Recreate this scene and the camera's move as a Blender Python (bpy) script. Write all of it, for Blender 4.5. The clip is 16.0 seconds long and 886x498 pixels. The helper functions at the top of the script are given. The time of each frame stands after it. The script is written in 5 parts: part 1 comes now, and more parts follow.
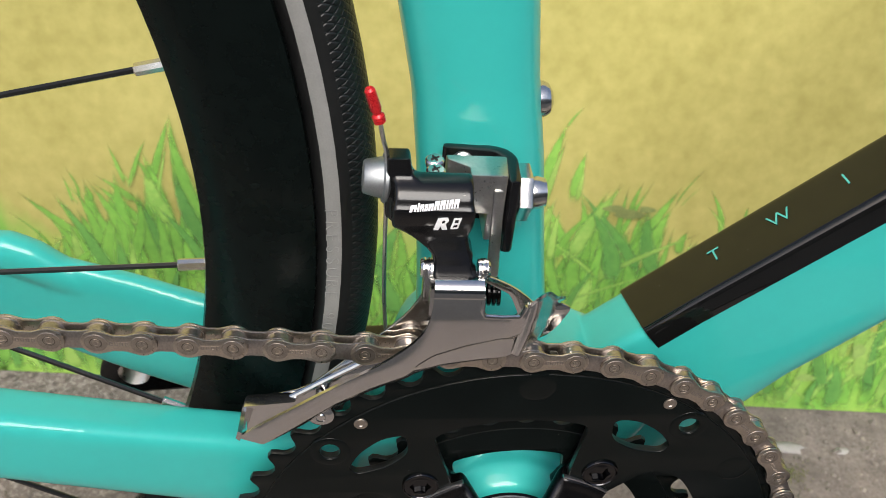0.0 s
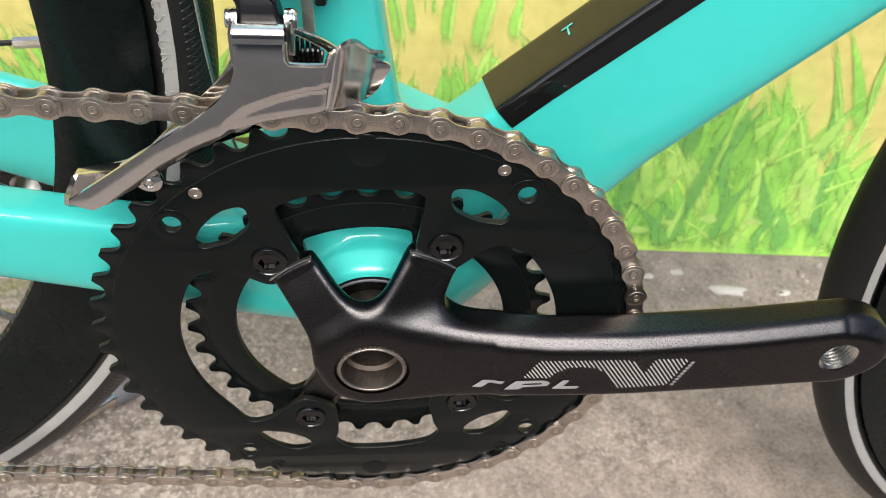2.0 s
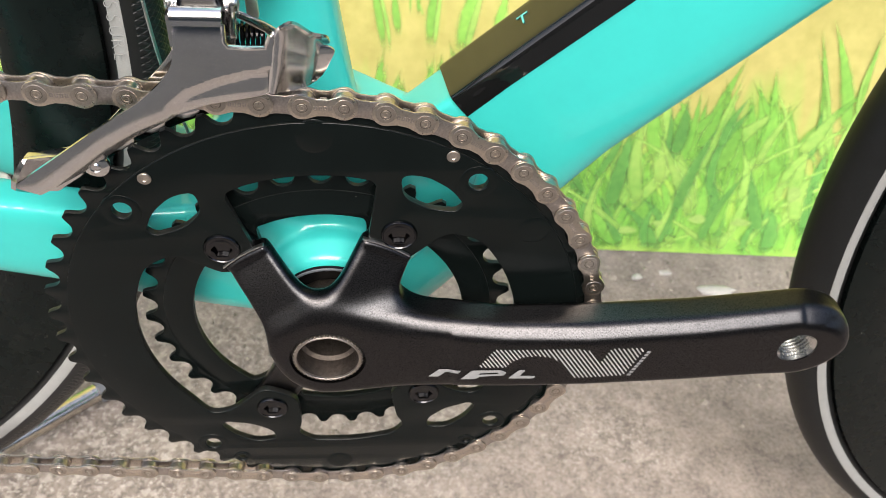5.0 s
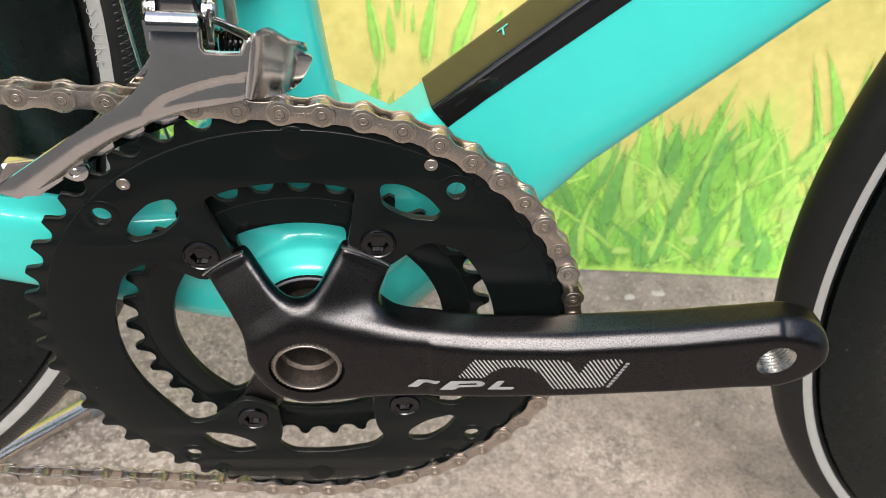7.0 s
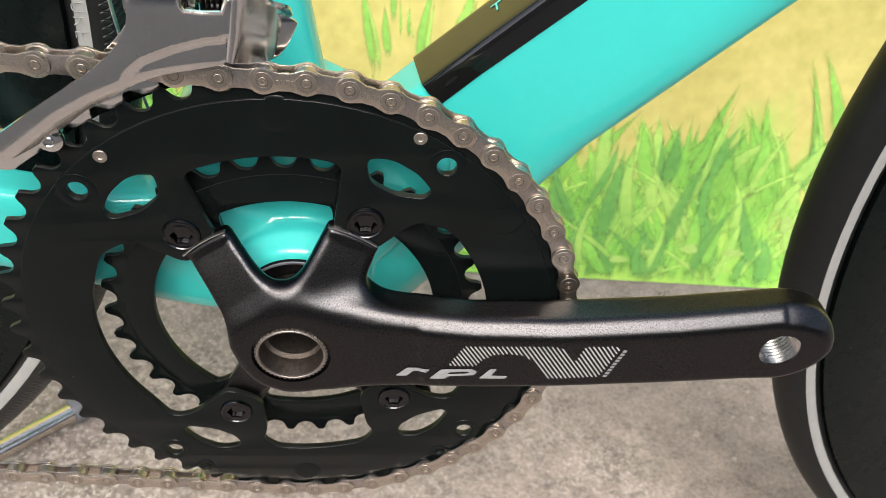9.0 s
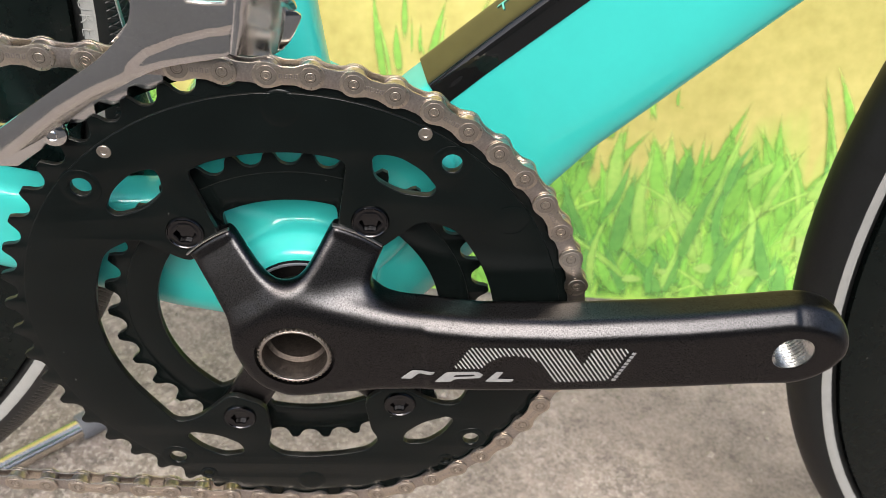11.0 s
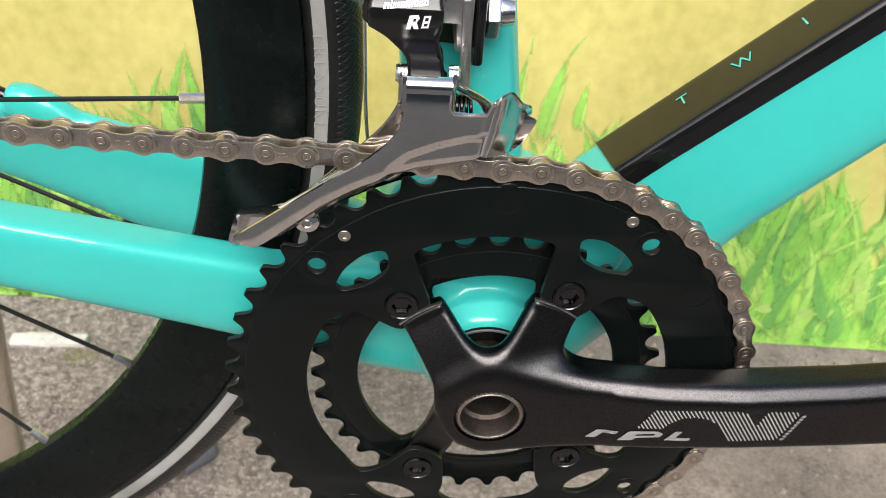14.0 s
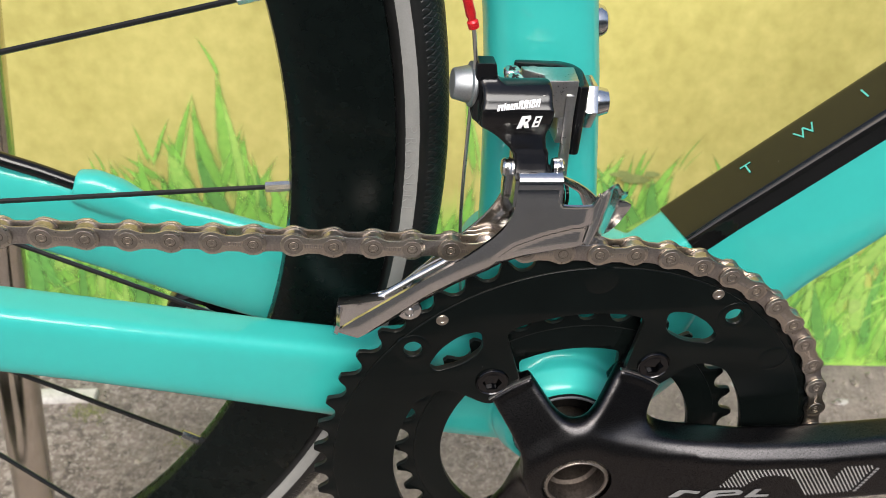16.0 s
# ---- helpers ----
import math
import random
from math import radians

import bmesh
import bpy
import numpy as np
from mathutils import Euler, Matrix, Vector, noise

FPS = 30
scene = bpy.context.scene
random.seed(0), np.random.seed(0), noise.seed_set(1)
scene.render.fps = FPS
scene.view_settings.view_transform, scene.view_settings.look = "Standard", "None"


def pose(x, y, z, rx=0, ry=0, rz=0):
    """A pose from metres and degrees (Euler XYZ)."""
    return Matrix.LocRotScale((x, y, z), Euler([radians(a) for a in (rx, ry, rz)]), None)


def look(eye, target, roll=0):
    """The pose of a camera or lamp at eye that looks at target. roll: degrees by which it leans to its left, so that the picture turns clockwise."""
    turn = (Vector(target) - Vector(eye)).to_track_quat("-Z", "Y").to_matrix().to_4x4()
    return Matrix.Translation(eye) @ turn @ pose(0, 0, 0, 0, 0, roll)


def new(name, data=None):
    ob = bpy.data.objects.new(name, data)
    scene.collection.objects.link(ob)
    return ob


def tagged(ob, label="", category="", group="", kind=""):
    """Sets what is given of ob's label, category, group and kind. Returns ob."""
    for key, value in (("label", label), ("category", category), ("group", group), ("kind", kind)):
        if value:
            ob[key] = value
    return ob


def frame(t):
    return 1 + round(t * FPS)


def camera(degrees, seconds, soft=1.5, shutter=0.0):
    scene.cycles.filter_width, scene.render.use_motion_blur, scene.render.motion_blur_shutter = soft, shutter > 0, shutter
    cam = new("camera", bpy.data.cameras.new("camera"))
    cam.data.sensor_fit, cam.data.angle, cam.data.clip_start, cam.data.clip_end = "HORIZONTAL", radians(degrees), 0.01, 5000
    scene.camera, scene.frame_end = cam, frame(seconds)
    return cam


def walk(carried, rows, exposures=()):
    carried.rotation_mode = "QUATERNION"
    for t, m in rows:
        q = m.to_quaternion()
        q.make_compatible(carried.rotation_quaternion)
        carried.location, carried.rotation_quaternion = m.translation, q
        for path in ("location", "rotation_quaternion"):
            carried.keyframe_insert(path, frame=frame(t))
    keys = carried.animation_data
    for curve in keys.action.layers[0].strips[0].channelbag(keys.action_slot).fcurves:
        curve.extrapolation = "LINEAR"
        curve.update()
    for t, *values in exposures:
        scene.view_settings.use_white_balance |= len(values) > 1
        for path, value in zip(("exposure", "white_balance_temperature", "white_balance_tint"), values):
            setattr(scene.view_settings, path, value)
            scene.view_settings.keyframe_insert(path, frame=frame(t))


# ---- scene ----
import mathutils.bvhtree
cam = camera(55.0, 16.0, 0.8)
PATH = [
    (0, (-0.057, -0.186, 0.581), (0.132, 1.423, -0.591), 5.3),
    (0.5, (-0.056, -0.187, 0.577), (0.135, 1.391, -0.636), 5.2),
    (1, (-0.045, -0.195, 0.567), (0.149, 1.274, -0.776), 5.3),
    (1.5, (-0.019, -0.207, 0.559), (0.168, 1.241, -0.808), 5.1),
    (2, (-0.002, -0.214, 0.554), (0.178, 1.233, -0.815), 4.7),
    (2.5, (0.008, -0.217, 0.552), (0.178, 1.229, -0.82), 4.3),
    (3, (0.009, -0.218, 0.551), (0.176, 1.23, -0.819), 4.3),
    (3.5, (0.01, -0.218, 0.55), (0.174, 1.234, -0.815), 4.0),
    (4, (0.012, -0.217, 0.55), (0.176, 1.234, -0.817), 4.1),
    (6.5, (0.024, -0.224, 0.549), (0.181, 1.265, -0.778), 4.5),
    (7, (0.025, -0.224, 0.547), (0.182, 1.274, -0.769), 4.6),
    (7.5, (0.023, -0.226, 0.549), (0.178, 1.28, -0.758), 4.8),
    (8, (0.013, -0.226, 0.551), (0.17, 1.287, -0.748), 5.0),
    (8.5, (0.014, -0.225, 0.547), (0.178, 1.291, -0.748), 5.3),
    (9, (0.029, -0.225, 0.529), (0.188, 1.308, -0.746), 4.9),
    (9.2, (0.033, -0.226, 0.522), (0.191, 1.321, -0.736), 4.8),
    (11.3, (0.032, -0.23, 0.519), (0.142, 1.358, -0.691), 3.8),
    (11.5, (0.028, -0.233, 0.52), (0.13, 1.365, -0.679), 3.6),
    (12, (0.008, -0.233, 0.526), (0.107, 1.371, -0.664), 3.7),
    (12.5, (-0.006, -0.232, 0.531), (0.098, 1.374, -0.657), 4.0),
    (13, (-0.019, -0.233, 0.538), (0.092, 1.372, -0.65), 4.3),
    (13.5, (-0.032, -0.237, 0.541), (0.092, 1.367, -0.647), 4.6),
    (14, (-0.042, -0.238, 0.548), (0.093, 1.367, -0.638), 4.7),
    (14.5, (-0.057, -0.234, 0.556), (0.095, 1.372, -0.627), 4.7),
    (15, (-0.071, -0.229, 0.561), (0.109, 1.38, -0.613), 4.5),
    (15.5, (-0.082, -0.227, 0.564), (0.129, 1.383, -0.604), 4.2),
    (16, (-0.091, -0.226, 0.569), (0.146, 1.388, -0.588), 4.5),
]
walk(cam, [(t, look(eye, target, roll)) for t, eye, target, roll in PATH], [(0.0, 0.32), (0.5, 0.34), (1.0, 0.6), (1.6, 0.8), (3.0, 1.06), (9.0, 1.0), (12.0, 0.96), (13.5, 0.84), (15.0, 0.68), (16.0, 0.55)])
cam.data.dof.use_dof = True
cam.data.dof.focus_distance = 0.27
cam.data.dof.aperture_fstop = 26.0

# ---- light ----
world = bpy.data.worlds.new("sky")
scene.world = world
world.use_nodes = True
wn = world.node_tree
sky = wn.nodes.new("ShaderNodeTexSky")
sky.sky_type = "NISHITA"
sky.sun_disc = False
sky.sun_elevation = radians(52)
sky.sun_rotation = radians(200)
sky.air_density, sky.dust_density, sky.ozone_density = 1.0, 4.0, 1.0
wn.nodes["Background"].inputs["Strength"].default_value = 0.15
wn.links.new(sky.outputs["Color"], wn.nodes["Background"].inputs["Color"])
lamp = bpy.data.lights.new("sun", "SUN")
lamp.energy, lamp.angle, lamp.color = 2.75, radians(36), (1.0, 0.96, 0.91)
sun = new("sun", lamp)
sun.matrix_world = look((0.1, -2.4, 2.75), (0, 0.05, 0.3))


# ---- materials ----
def material(name, color, rough=0.5, metal=0.0, coat=0.0, vary=0.12, scale=40.0, bump=0.0, bump_scale=400.0,
             rough_vary=0.08, flake=0.0, spec=0.5, island=0.0, tint=None, dust=0.0):
    m = bpy.data.materials.new(name)
    m.use_nodes = True
    nt = m.node_tree
    b = nt.nodes["Principled BSDF"]
    b.inputs["Metallic"].default_value = metal
    b.inputs["Coat Weight"].default_value = coat
    b.inputs["Coat Roughness"].default_value = 0.04
    b.inputs["Specular IOR Level"].default_value = spec
    tc = nt.nodes.new("ShaderNodeTexCoord")
    n1 = nt.nodes.new("ShaderNodeTexNoise")
    n1.inputs["Scale"].default_value = scale
    n1.inputs["Detail"].default_value = 6
    n2 = nt.nodes.new("ShaderNodeTexNoise")
    n2.inputs["Scale"].default_value = scale * 9
    n2.inputs["Detail"].default_value = 3
    for n in (n1, n2):
        nt.links.new(tc.outputs["Object"], n.inputs["Vector"])
    add = nt.nodes.new("ShaderNodeMath")
    add.operation = "ADD"
    nt.links.new(n1.outputs["Fac"], add.inputs[0])
    nt.links.new(n2.outputs["Fac"], add.inputs[1])
    half = nt.nodes.new("ShaderNodeMath")
    half.operation = "MULTIPLY"
    half.inputs[1].default_value = 0.5
    nt.links.new(add.outputs[0], half.inputs[0])
    ramp = nt.nodes.new("ShaderNodeValToRGB")
    ramp.color_ramp.elements[0].position, ramp.color_ramp.elements[1].position = 0.34, 0.66
    other = tint or color
    ramp.color_ramp.elements[0].color = (*[c * (1 - vary) for c in color], 1)
    ramp.color_ramp.elements[1].color = (*[min(1, c * (1 + vary)) for c in other], 1)
    nt.links.new(half.outputs[0], ramp.inputs["Fac"])
    out = ramp.outputs["Color"]
    if island:
        geo = nt.nodes.new("ShaderNodeNewGeometry")
        hsv = nt.nodes.new("ShaderNodeHueSaturation")
        mr = nt.nodes.new("ShaderNodeMapRange")
        mr.inputs["To Min"].default_value, mr.inputs["To Max"].default_value = 1 - island, 1 + island
        nt.links.new(geo.outputs["Random Per Island"], mr.inputs["Value"])
        nt.links.new(mr.outputs["Result"], hsv.inputs["Value"])
        nt.links.new(out, hsv.inputs["Color"])
        out = hsv.outputs["Color"]
    if dust:
        nd = nt.nodes.new("ShaderNodeTexNoise")
        nd.inputs["Scale"].default_value = dust
        nd.inputs["Detail"].default_value = 2
        nt.links.new(tc.outputs["Object"], nd.inputs["Vector"])
        cut = nt.nodes.new("ShaderNodeMapRange")
        cut.inputs["From Min"].default_value, cut.inputs["From Max"].default_value = 0.765, 0.80
        nt.links.new(nd.outputs["Fac"], cut.inputs["Value"])
        mixd = nt.nodes.new("ShaderNodeMixRGB")
        mixd.inputs["Color2"].default_value = (0.22, 0.21, 0.19, 1)
        nt.links.new(cut.outputs["Result"], mixd.inputs["Fac"])
        nt.links.new(out, mixd.inputs["Color1"])
        out = mixd.outputs["Color"]
    nt.links.new(out, b.inputs["Base Color"])
    rr = nt.nodes.new("ShaderNodeMapRange")
    rr.inputs["To Min"].default_value, rr.inputs["To Max"].default_value = max(0, rough - rough_vary), rough + rough_vary
    nt.links.new(half.outputs[0], rr.inputs["Value"])
    nt.links.new(rr.outputs["Result"], b.inputs["Roughness"])
    if bump or flake:
        nb = nt.nodes.new("ShaderNodeTexNoise")
        nb.inputs["Scale"].default_value = bump_scale
        nb.inputs["Detail"].default_value = 4
        nt.links.new(tc.outputs["Object"], nb.inputs["Vector"])
        bp = nt.nodes.new("ShaderNodeBump")
        bp.inputs["Strength"].default_value = bump or flake
        bp.inputs["Distance"].default_value = 0.0006
        nt.links.new(nb.outputs["Fac"], bp.inputs["Height"])
        nt.links.new(bp.outputs["Normal"], b.inputs["Normal"])
    return m


TEAL = material("teal_gloss_paint", (0.030, 0.385, 0.350), 0.5, coat=0.75, vary=0.03, scale=20, rough_vary=0.03, spec=0.25)
PANEL = material("black_gloss_panel", (0.005, 0.005, 0.005), 0.05, coat=0.0, vary=0.2, scale=30, rough_vary=0.03, spec=0.45, dust=600.0)
LETTER = material("teal_lettering", (0.07, 0.44, 0.38), 0.35, vary=0.04)
RING = material("black_anodised_plate", (0.0026, 0.0038, 0.0036), 0.20, metal=0.0, vary=0.25, scale=60, rough_vary=0.08, bump=0.03, bump_scale=260, spec=0.15, dust=420.0)
CRANK = material("black_metallic_paint", (0.0126, 0.0123, 0.0121), 0.295, metal=1.0, vary=0.55, scale=2300, flake=0.09, bump_scale=3800, rough_vary=0.10, tint=(0.050, 0.0485, 0.050))
SATIN = material("satin_black_paint", (0.004, 0.004, 0.0045), 0.17, coat=0.0, spec=0.4, vary=0.2, scale=90, rough_vary=0.06, dust=900.0)
RING_EDGE = material("grey_cut_edge", (0.020, 0.021, 0.019), 0.36, metal=0.6, vary=0.4, scale=180, rough_vary=0.1)
BOLT = material("black_oxide_steel", (0.003, 0.003, 0.003), 0.12, vary=0.2, spec=0.22)
BOLT_STEEL = material("polished_black_bolt", (0.050, 0.050, 0.052), 0.12, metal=1.0, vary=0.2, scale=200, rough_vary=0.05)
NICKEL = material("nickel_chain_steel", (0.52, 0.46, 0.39), 0.30, metal=1.0, vary=0.18, scale=160, rough_vary=0.12, bump=0.05, bump_scale=1500)
NICKEL_DARK = material("darker_chain_steel", (0.40, 0.36, 0.33), 0.34, metal=1.0, vary=0.25, scale=160, rough_vary=0.12)
PIN = material("dull_pin_steel", (0.44, 0.39, 0.335), 0.36, metal=1.0, vary=0.2, scale=300)
CHROME = material("chromed_steel", (0.60, 0.59, 0.58), 0.135, metal=1.0, vary=0.08, scale=120, rough_vary=0.05, dust=700.0)
STEEL = material("brushed_steel", (0.55, 0.54, 0.52), 0.30, metal=1.0, vary=0.12, scale=150, rough_vary=0.1)
BRIGHT = material("bright_plated_steel", (0.62, 0.61, 0.595), 0.2, metal=1.0, vary=0.1, scale=150, rough_vary=0.08)
ZINC = material("zinc_plated_bolt", (0.36, 0.38, 0.39), 0.5, metal=1.0, vary=0.12, scale=200)
BORE = material("dark_bore_steel", (0.090, 0.075, 0.064), 0.5, metal=1.0, vary=0.5, scale=700, bump=0.5, bump_scale=3500)
SLEEVE = material("turned_spindle_steel", (0.34, 0.305, 0.27), 0.40, metal=1.0, vary=0.25, scale=240, bump=0.15, bump_scale=2500)
RUBBER = material("black_tyre_rubber", (0.0055, 0.006, 0.006), 0.5, vary=0.3, scale=80, bump=0.12, bump_scale=1200, spec=0.2)
CARBON = material("satin_black_rim", (0.0020, 0.0036, 0.0033), 0.28, vary=0.2, scale=25, rough_vary=0.1, bump=0.03, bump_scale=60, spec=0.14, dust=260.0)
REFLECT = material("grey_reflective_band", (0.20, 0.20, 0.192), 0.55, vary=0.08, scale=200)
LETTERING = material("moulded_grey_rubber", (0.225, 0.225, 0.216), 0.55, vary=0.1)
SPOKE = material("black_spoke_steel", (0.02, 0.02, 0.02), 0.30, metal=0.5, vary=0.2)
RED = material("red_anodised_cap", (0.55, 0.015, 0.02), 0.28, metal=0.35, vary=0.15, scale=300)
NIPPLE = material("nickel_plated_brass", (0.64, 0.61, 0.56), 0.24, metal=1.0, vary=0.12, scale=300)
STAND = material("dull_chrome_tube", (0.58, 0.535, 0.475), 0.20, metal=1.0, vary=0.15, scale=60, rough_vary=0.08)
TREAD = material("black_treaded_rubber", (0.007, 0.0075, 0.0075), 0.42, vary=0.3, scale=80, spec=0.35)


def herringbone(m):
    """Fine crossing grooves round the tread, none on the sidewalls; the wheel turns about its own y."""
    nt = m.node_tree
    b = nt.nodes["Principled BSDF"]
    tc = nt.nodes.new("ShaderNodeTexCoord")
    sep = nt.nodes.new("ShaderNodeSeparateXYZ")
    nt.links.new(tc.outputs["Object"], sep.inputs[0])

    def calc(op, a, c=None, d=None):
        n = nt.nodes.new("ShaderNodeMath")
        n.operation = op
        for k, v in enumerate((a, c, d)):
            if isinstance(v, (int, float)):
                n.inputs[k].default_value = v
            elif v is not None:
                nt.links.new(v, n.inputs[k])
        return n.outputs[0]

    run = calc("MULTIPLY", calc("ARCTAN2", sep.outputs["Z"], sep.outputs["X"]), 0.33)
    side = calc("ABSOLUTE", sep.outputs["Y"])
    lines = []
    for slope in (1.0, -1.0):
        w = calc("PINGPONG", calc("MULTIPLY_ADD", side, slope, run), 0.0014)
        lines.append(calc("SMOOTH_MIN", calc("DIVIDE", w, 0.0005), 1.0, 0.3))
    both = calc("MULTIPLY", lines[0], lines[1])
    far = calc("SQRT", calc("ADD", calc("MULTIPLY", sep.outputs["X"], sep.outputs["X"]), calc("MULTIPLY", sep.outputs["Z"], sep.outputs["Z"])))
    off = calc("LESS_THAN", far, 0.3196)
    h = calc("MAXIMUM", both, off)
    bp = nt.nodes.new("ShaderNodeBump")
    bp.inputs["Strength"].default_value, bp.inputs["Distance"].default_value = 0.5, 0.0006
    nt.links.new(h, bp.inputs["Height"])
    nt.links.new(bp.outputs["Normal"], b.inputs["Normal"])


herringbone(TREAD)
WHITE = material("white_print", (0.80, 0.80, 0.80), 0.5, vary=0.03)
SILVER = material("silver_print", (0.52, 0.52, 0.51), 0.45, vary=0.08, scale=300)
GREY_PRINT = material("grey_print", (0.20, 0.20, 0.20), 0.5, vary=0.15, scale=900)
THREAD = material("oiled_thread_steel", (0.55, 0.545, 0.52), 0.22, metal=1.0, vary=0.2, scale=300)
GREY_CAP = material("grey_rubber_cap", (0.10, 0.105, 0.12), 0.6, vary=0.15)
# near-black that paints shade into the hollow spindle and the screw slots
BLACK = material("recess_shade", (0.008, 0.008, 0.008), 0.6, vary=0.2)


# ---- mesh helpers ----
def smooth(mesh, angle=32):
    mesh.shade_smooth()
    mesh.set_sharp_from_angle(angle=radians(angle))
    return mesh


def mesh_of(bm, name="mesh", angle=32):
    bmesh.ops.recalc_face_normals(bm, faces=bm.faces)
    me = bpy.data.meshes.new(name)
    bm.to_mesh(me)
    bm.free()
    return smooth(me, angle)


def part(name, data, mat, parent, label=""):
    """One mesh object under a thing or a part; data: a bmesh or a mesh."""
    me = data if isinstance(data, bpy.types.Mesh) else mesh_of(data, name)
    if mat and not me.materials:
        me.materials.append(mat)
    ob = new(name, me)
    ob.parent = parent
    return tagged(ob, label)


def plate(loops, y0, y1, bevel=0.0003, at=(0.0, 0.0), res=1):
    """A flat plate in the plane of the bicycle, from y0 to y1, cut out by outlines of (x, z); outlines inside are holes."""
    cu = bpy.data.curves.new("plate", "CURVE")
    cu.dimensions, cu.fill_mode = "2D", "BOTH"
    for pts in loops:
        sp = cu.splines.new("POLY")
        sp.points.add(len(pts) - 1)
        for p, q in zip(sp.points, pts):
            p.co = (q[0], q[1], 0, 1)
        sp.use_cyclic_u = True
    cu.extrude, cu.bevel_depth, cu.bevel_resolution, cu.offset = (y1 - y0) / 2 - bevel, bevel, res, -bevel
    tmp = new("tmp", cu)
    dg = bpy.context.evaluated_depsgraph_get()
    me = bpy.data.meshes.new_from_object(tmp.evaluated_get(dg))
    bpy.data.objects.remove(tmp)
    bpy.data.curves.remove(cu)
    yc = (y0 + y1) / 2
    for v in me.vertices:
        a, b, c = v.co
        v.co = (a + at[0], yc - c, b + at[1])
    bm = bmesh.new()
    bm.from_mesh(me)
    bpy.data.meshes.remove(me)
    bmesh.ops.remove_doubles(bm, verts=bm.verts, dist=1e-6)
    return bm


def rounded(pts, radius, steps=4):
    """An outline with its corners rounded; radius: one for all, or one a corner."""
    out, n = [], len(pts)
    for i, p in enumerate(pts):
        r = radius[i] if isinstance(radius, (list, tuple)) else radius
        p = Vector(p)
        a, b = Vector(pts[i - 1]) - p, Vector(pts[(i + 1) % n]) - p
        k = min(r, a.length * 0.48, b.length * 0.48)
        if k < 1e-6:
            out.append(tuple(p))
            continue
        s, e = p + a.normalized() * k, p + b.normalized() * k
        for j in range(steps + 1):
            t = j / steps
            out.append(tuple(s * (1 - t) ** 2 + p * 2 * t * (1 - t) + e * t * t))
    return out


def circle(cx, cz, r, n=24, a0=0.0):
    return [(cx + r * math.cos(a0 + 2 * math.pi * i / n), cz + r * math.sin(a0 + 2 * math.pi * i / n)) for i in range(n)]


def polar(r, deg):
    return (r * math.cos(radians(deg)), r * math.sin(radians(deg)))


def arc(r, a0, a1, n=10):
    return [polar(r, a0 + (a1 - a0) * i / n) for i in range(n + 1)]


def join(*bms):
    out = bmesh.new()
    for b in bms:
        me = bpy.data.meshes.new("j")
        b.to_mesh(me)
        b.free()
        out.from_mesh(me)
        bpy.data.meshes.remove(me)
    return out


def skin(rings, caps=True, closed=False):
    """A surface through rings of equal point counts."""
    bm = bmesh.new()
    vs = [[bm.verts.new(p) for p in r] for r in rings]
    n = len(vs[0])
    m = len(vs)
    for i in range(m if closed else m - 1):
        a, b = vs[i], vs[(i + 1) % m]
        for j in range(n):
            bm.faces.new((a[j], a[(j + 1) % n], b[(j + 1) % n], b[j]))
    if caps and not closed:
        bm.faces.new(vs[0][::-1])
        bm.faces.new(vs[-1])
    return bm


def sweep(points, radius, n=10, flat=1.0):
    """A round rod along points; radius: one, or one a point."""
    pts = [Vector(p) for p in points]
    rings = []
    up = Vector((0, 1, 0))
    for i, p in enumerate(pts):
        d = (pts[min(i + 1, len(pts) - 1)] - pts[max(i - 1, 0)]).normalized()
        s = d.cross(up)
        if s.length < 1e-3:
            s = d.cross(Vector((1, 0, 0)))
        s.normalize()
        u = s.cross(d).normalized()
        r = radius[i] if isinstance(radius, (list, tuple)) else radius
        rings.append([p + (s * math.cos(2 * math.pi * j / n) + u * math.sin(2 * math.pi * j / n) * flat) * r for j in range(n)])
    return skin(rings)


def bend(points, steps=8):
    """A smooth curve (Catmull-Rom) through points."""
    P = [Vector(p) for p in points]
    P = [P[0] * 2 - P[1]] + P + [P[-1] * 2 - P[-2]]
    out = []
    for i in range(1, len(P) - 2):
        a, b, c, d = P[i - 1:i + 3]
        for j in range(steps):
            t = j / steps
            out.append(0.5 * (2 * b + (c - a) * t + (2 * a - 5 * b + 4 * c - d) * t * t + (3 * b - a - 3 * c + d) * t ** 3))
    out.append(P[-2])
    return out


def lathe(profile, cx=0.0, cz=0.0, n=48, closed=False):
    """Turned round an axle along y through (cx, cz); profile of (radius, y). An end on the axle closes itself."""
    rings = [[(cx + max(r, 1e-5) * math.cos(2 * math.pi * j / n), y, cz + max(r, 1e-5) * math.sin(2 * math.pi * j / n)) for j in range(n)] for r, y in profile]
    return skin(rings, caps=not closed, closed=closed)


def lathe_along(profile, base, way, n=20):
    """Turned round the line from base along way; profile of (radius, distance)."""
    q = Vector(way).normalized().to_track_quat("Z", "Y")
    rings = [[Vector(base) + q @ Vector((max(r, 1e-5) * math.cos(2 * math.pi * j / n), max(r, 1e-5) * math.sin(2 * math.pi * j / n), h)) for j in range(n)] for r, h in profile]
    return skin(rings)


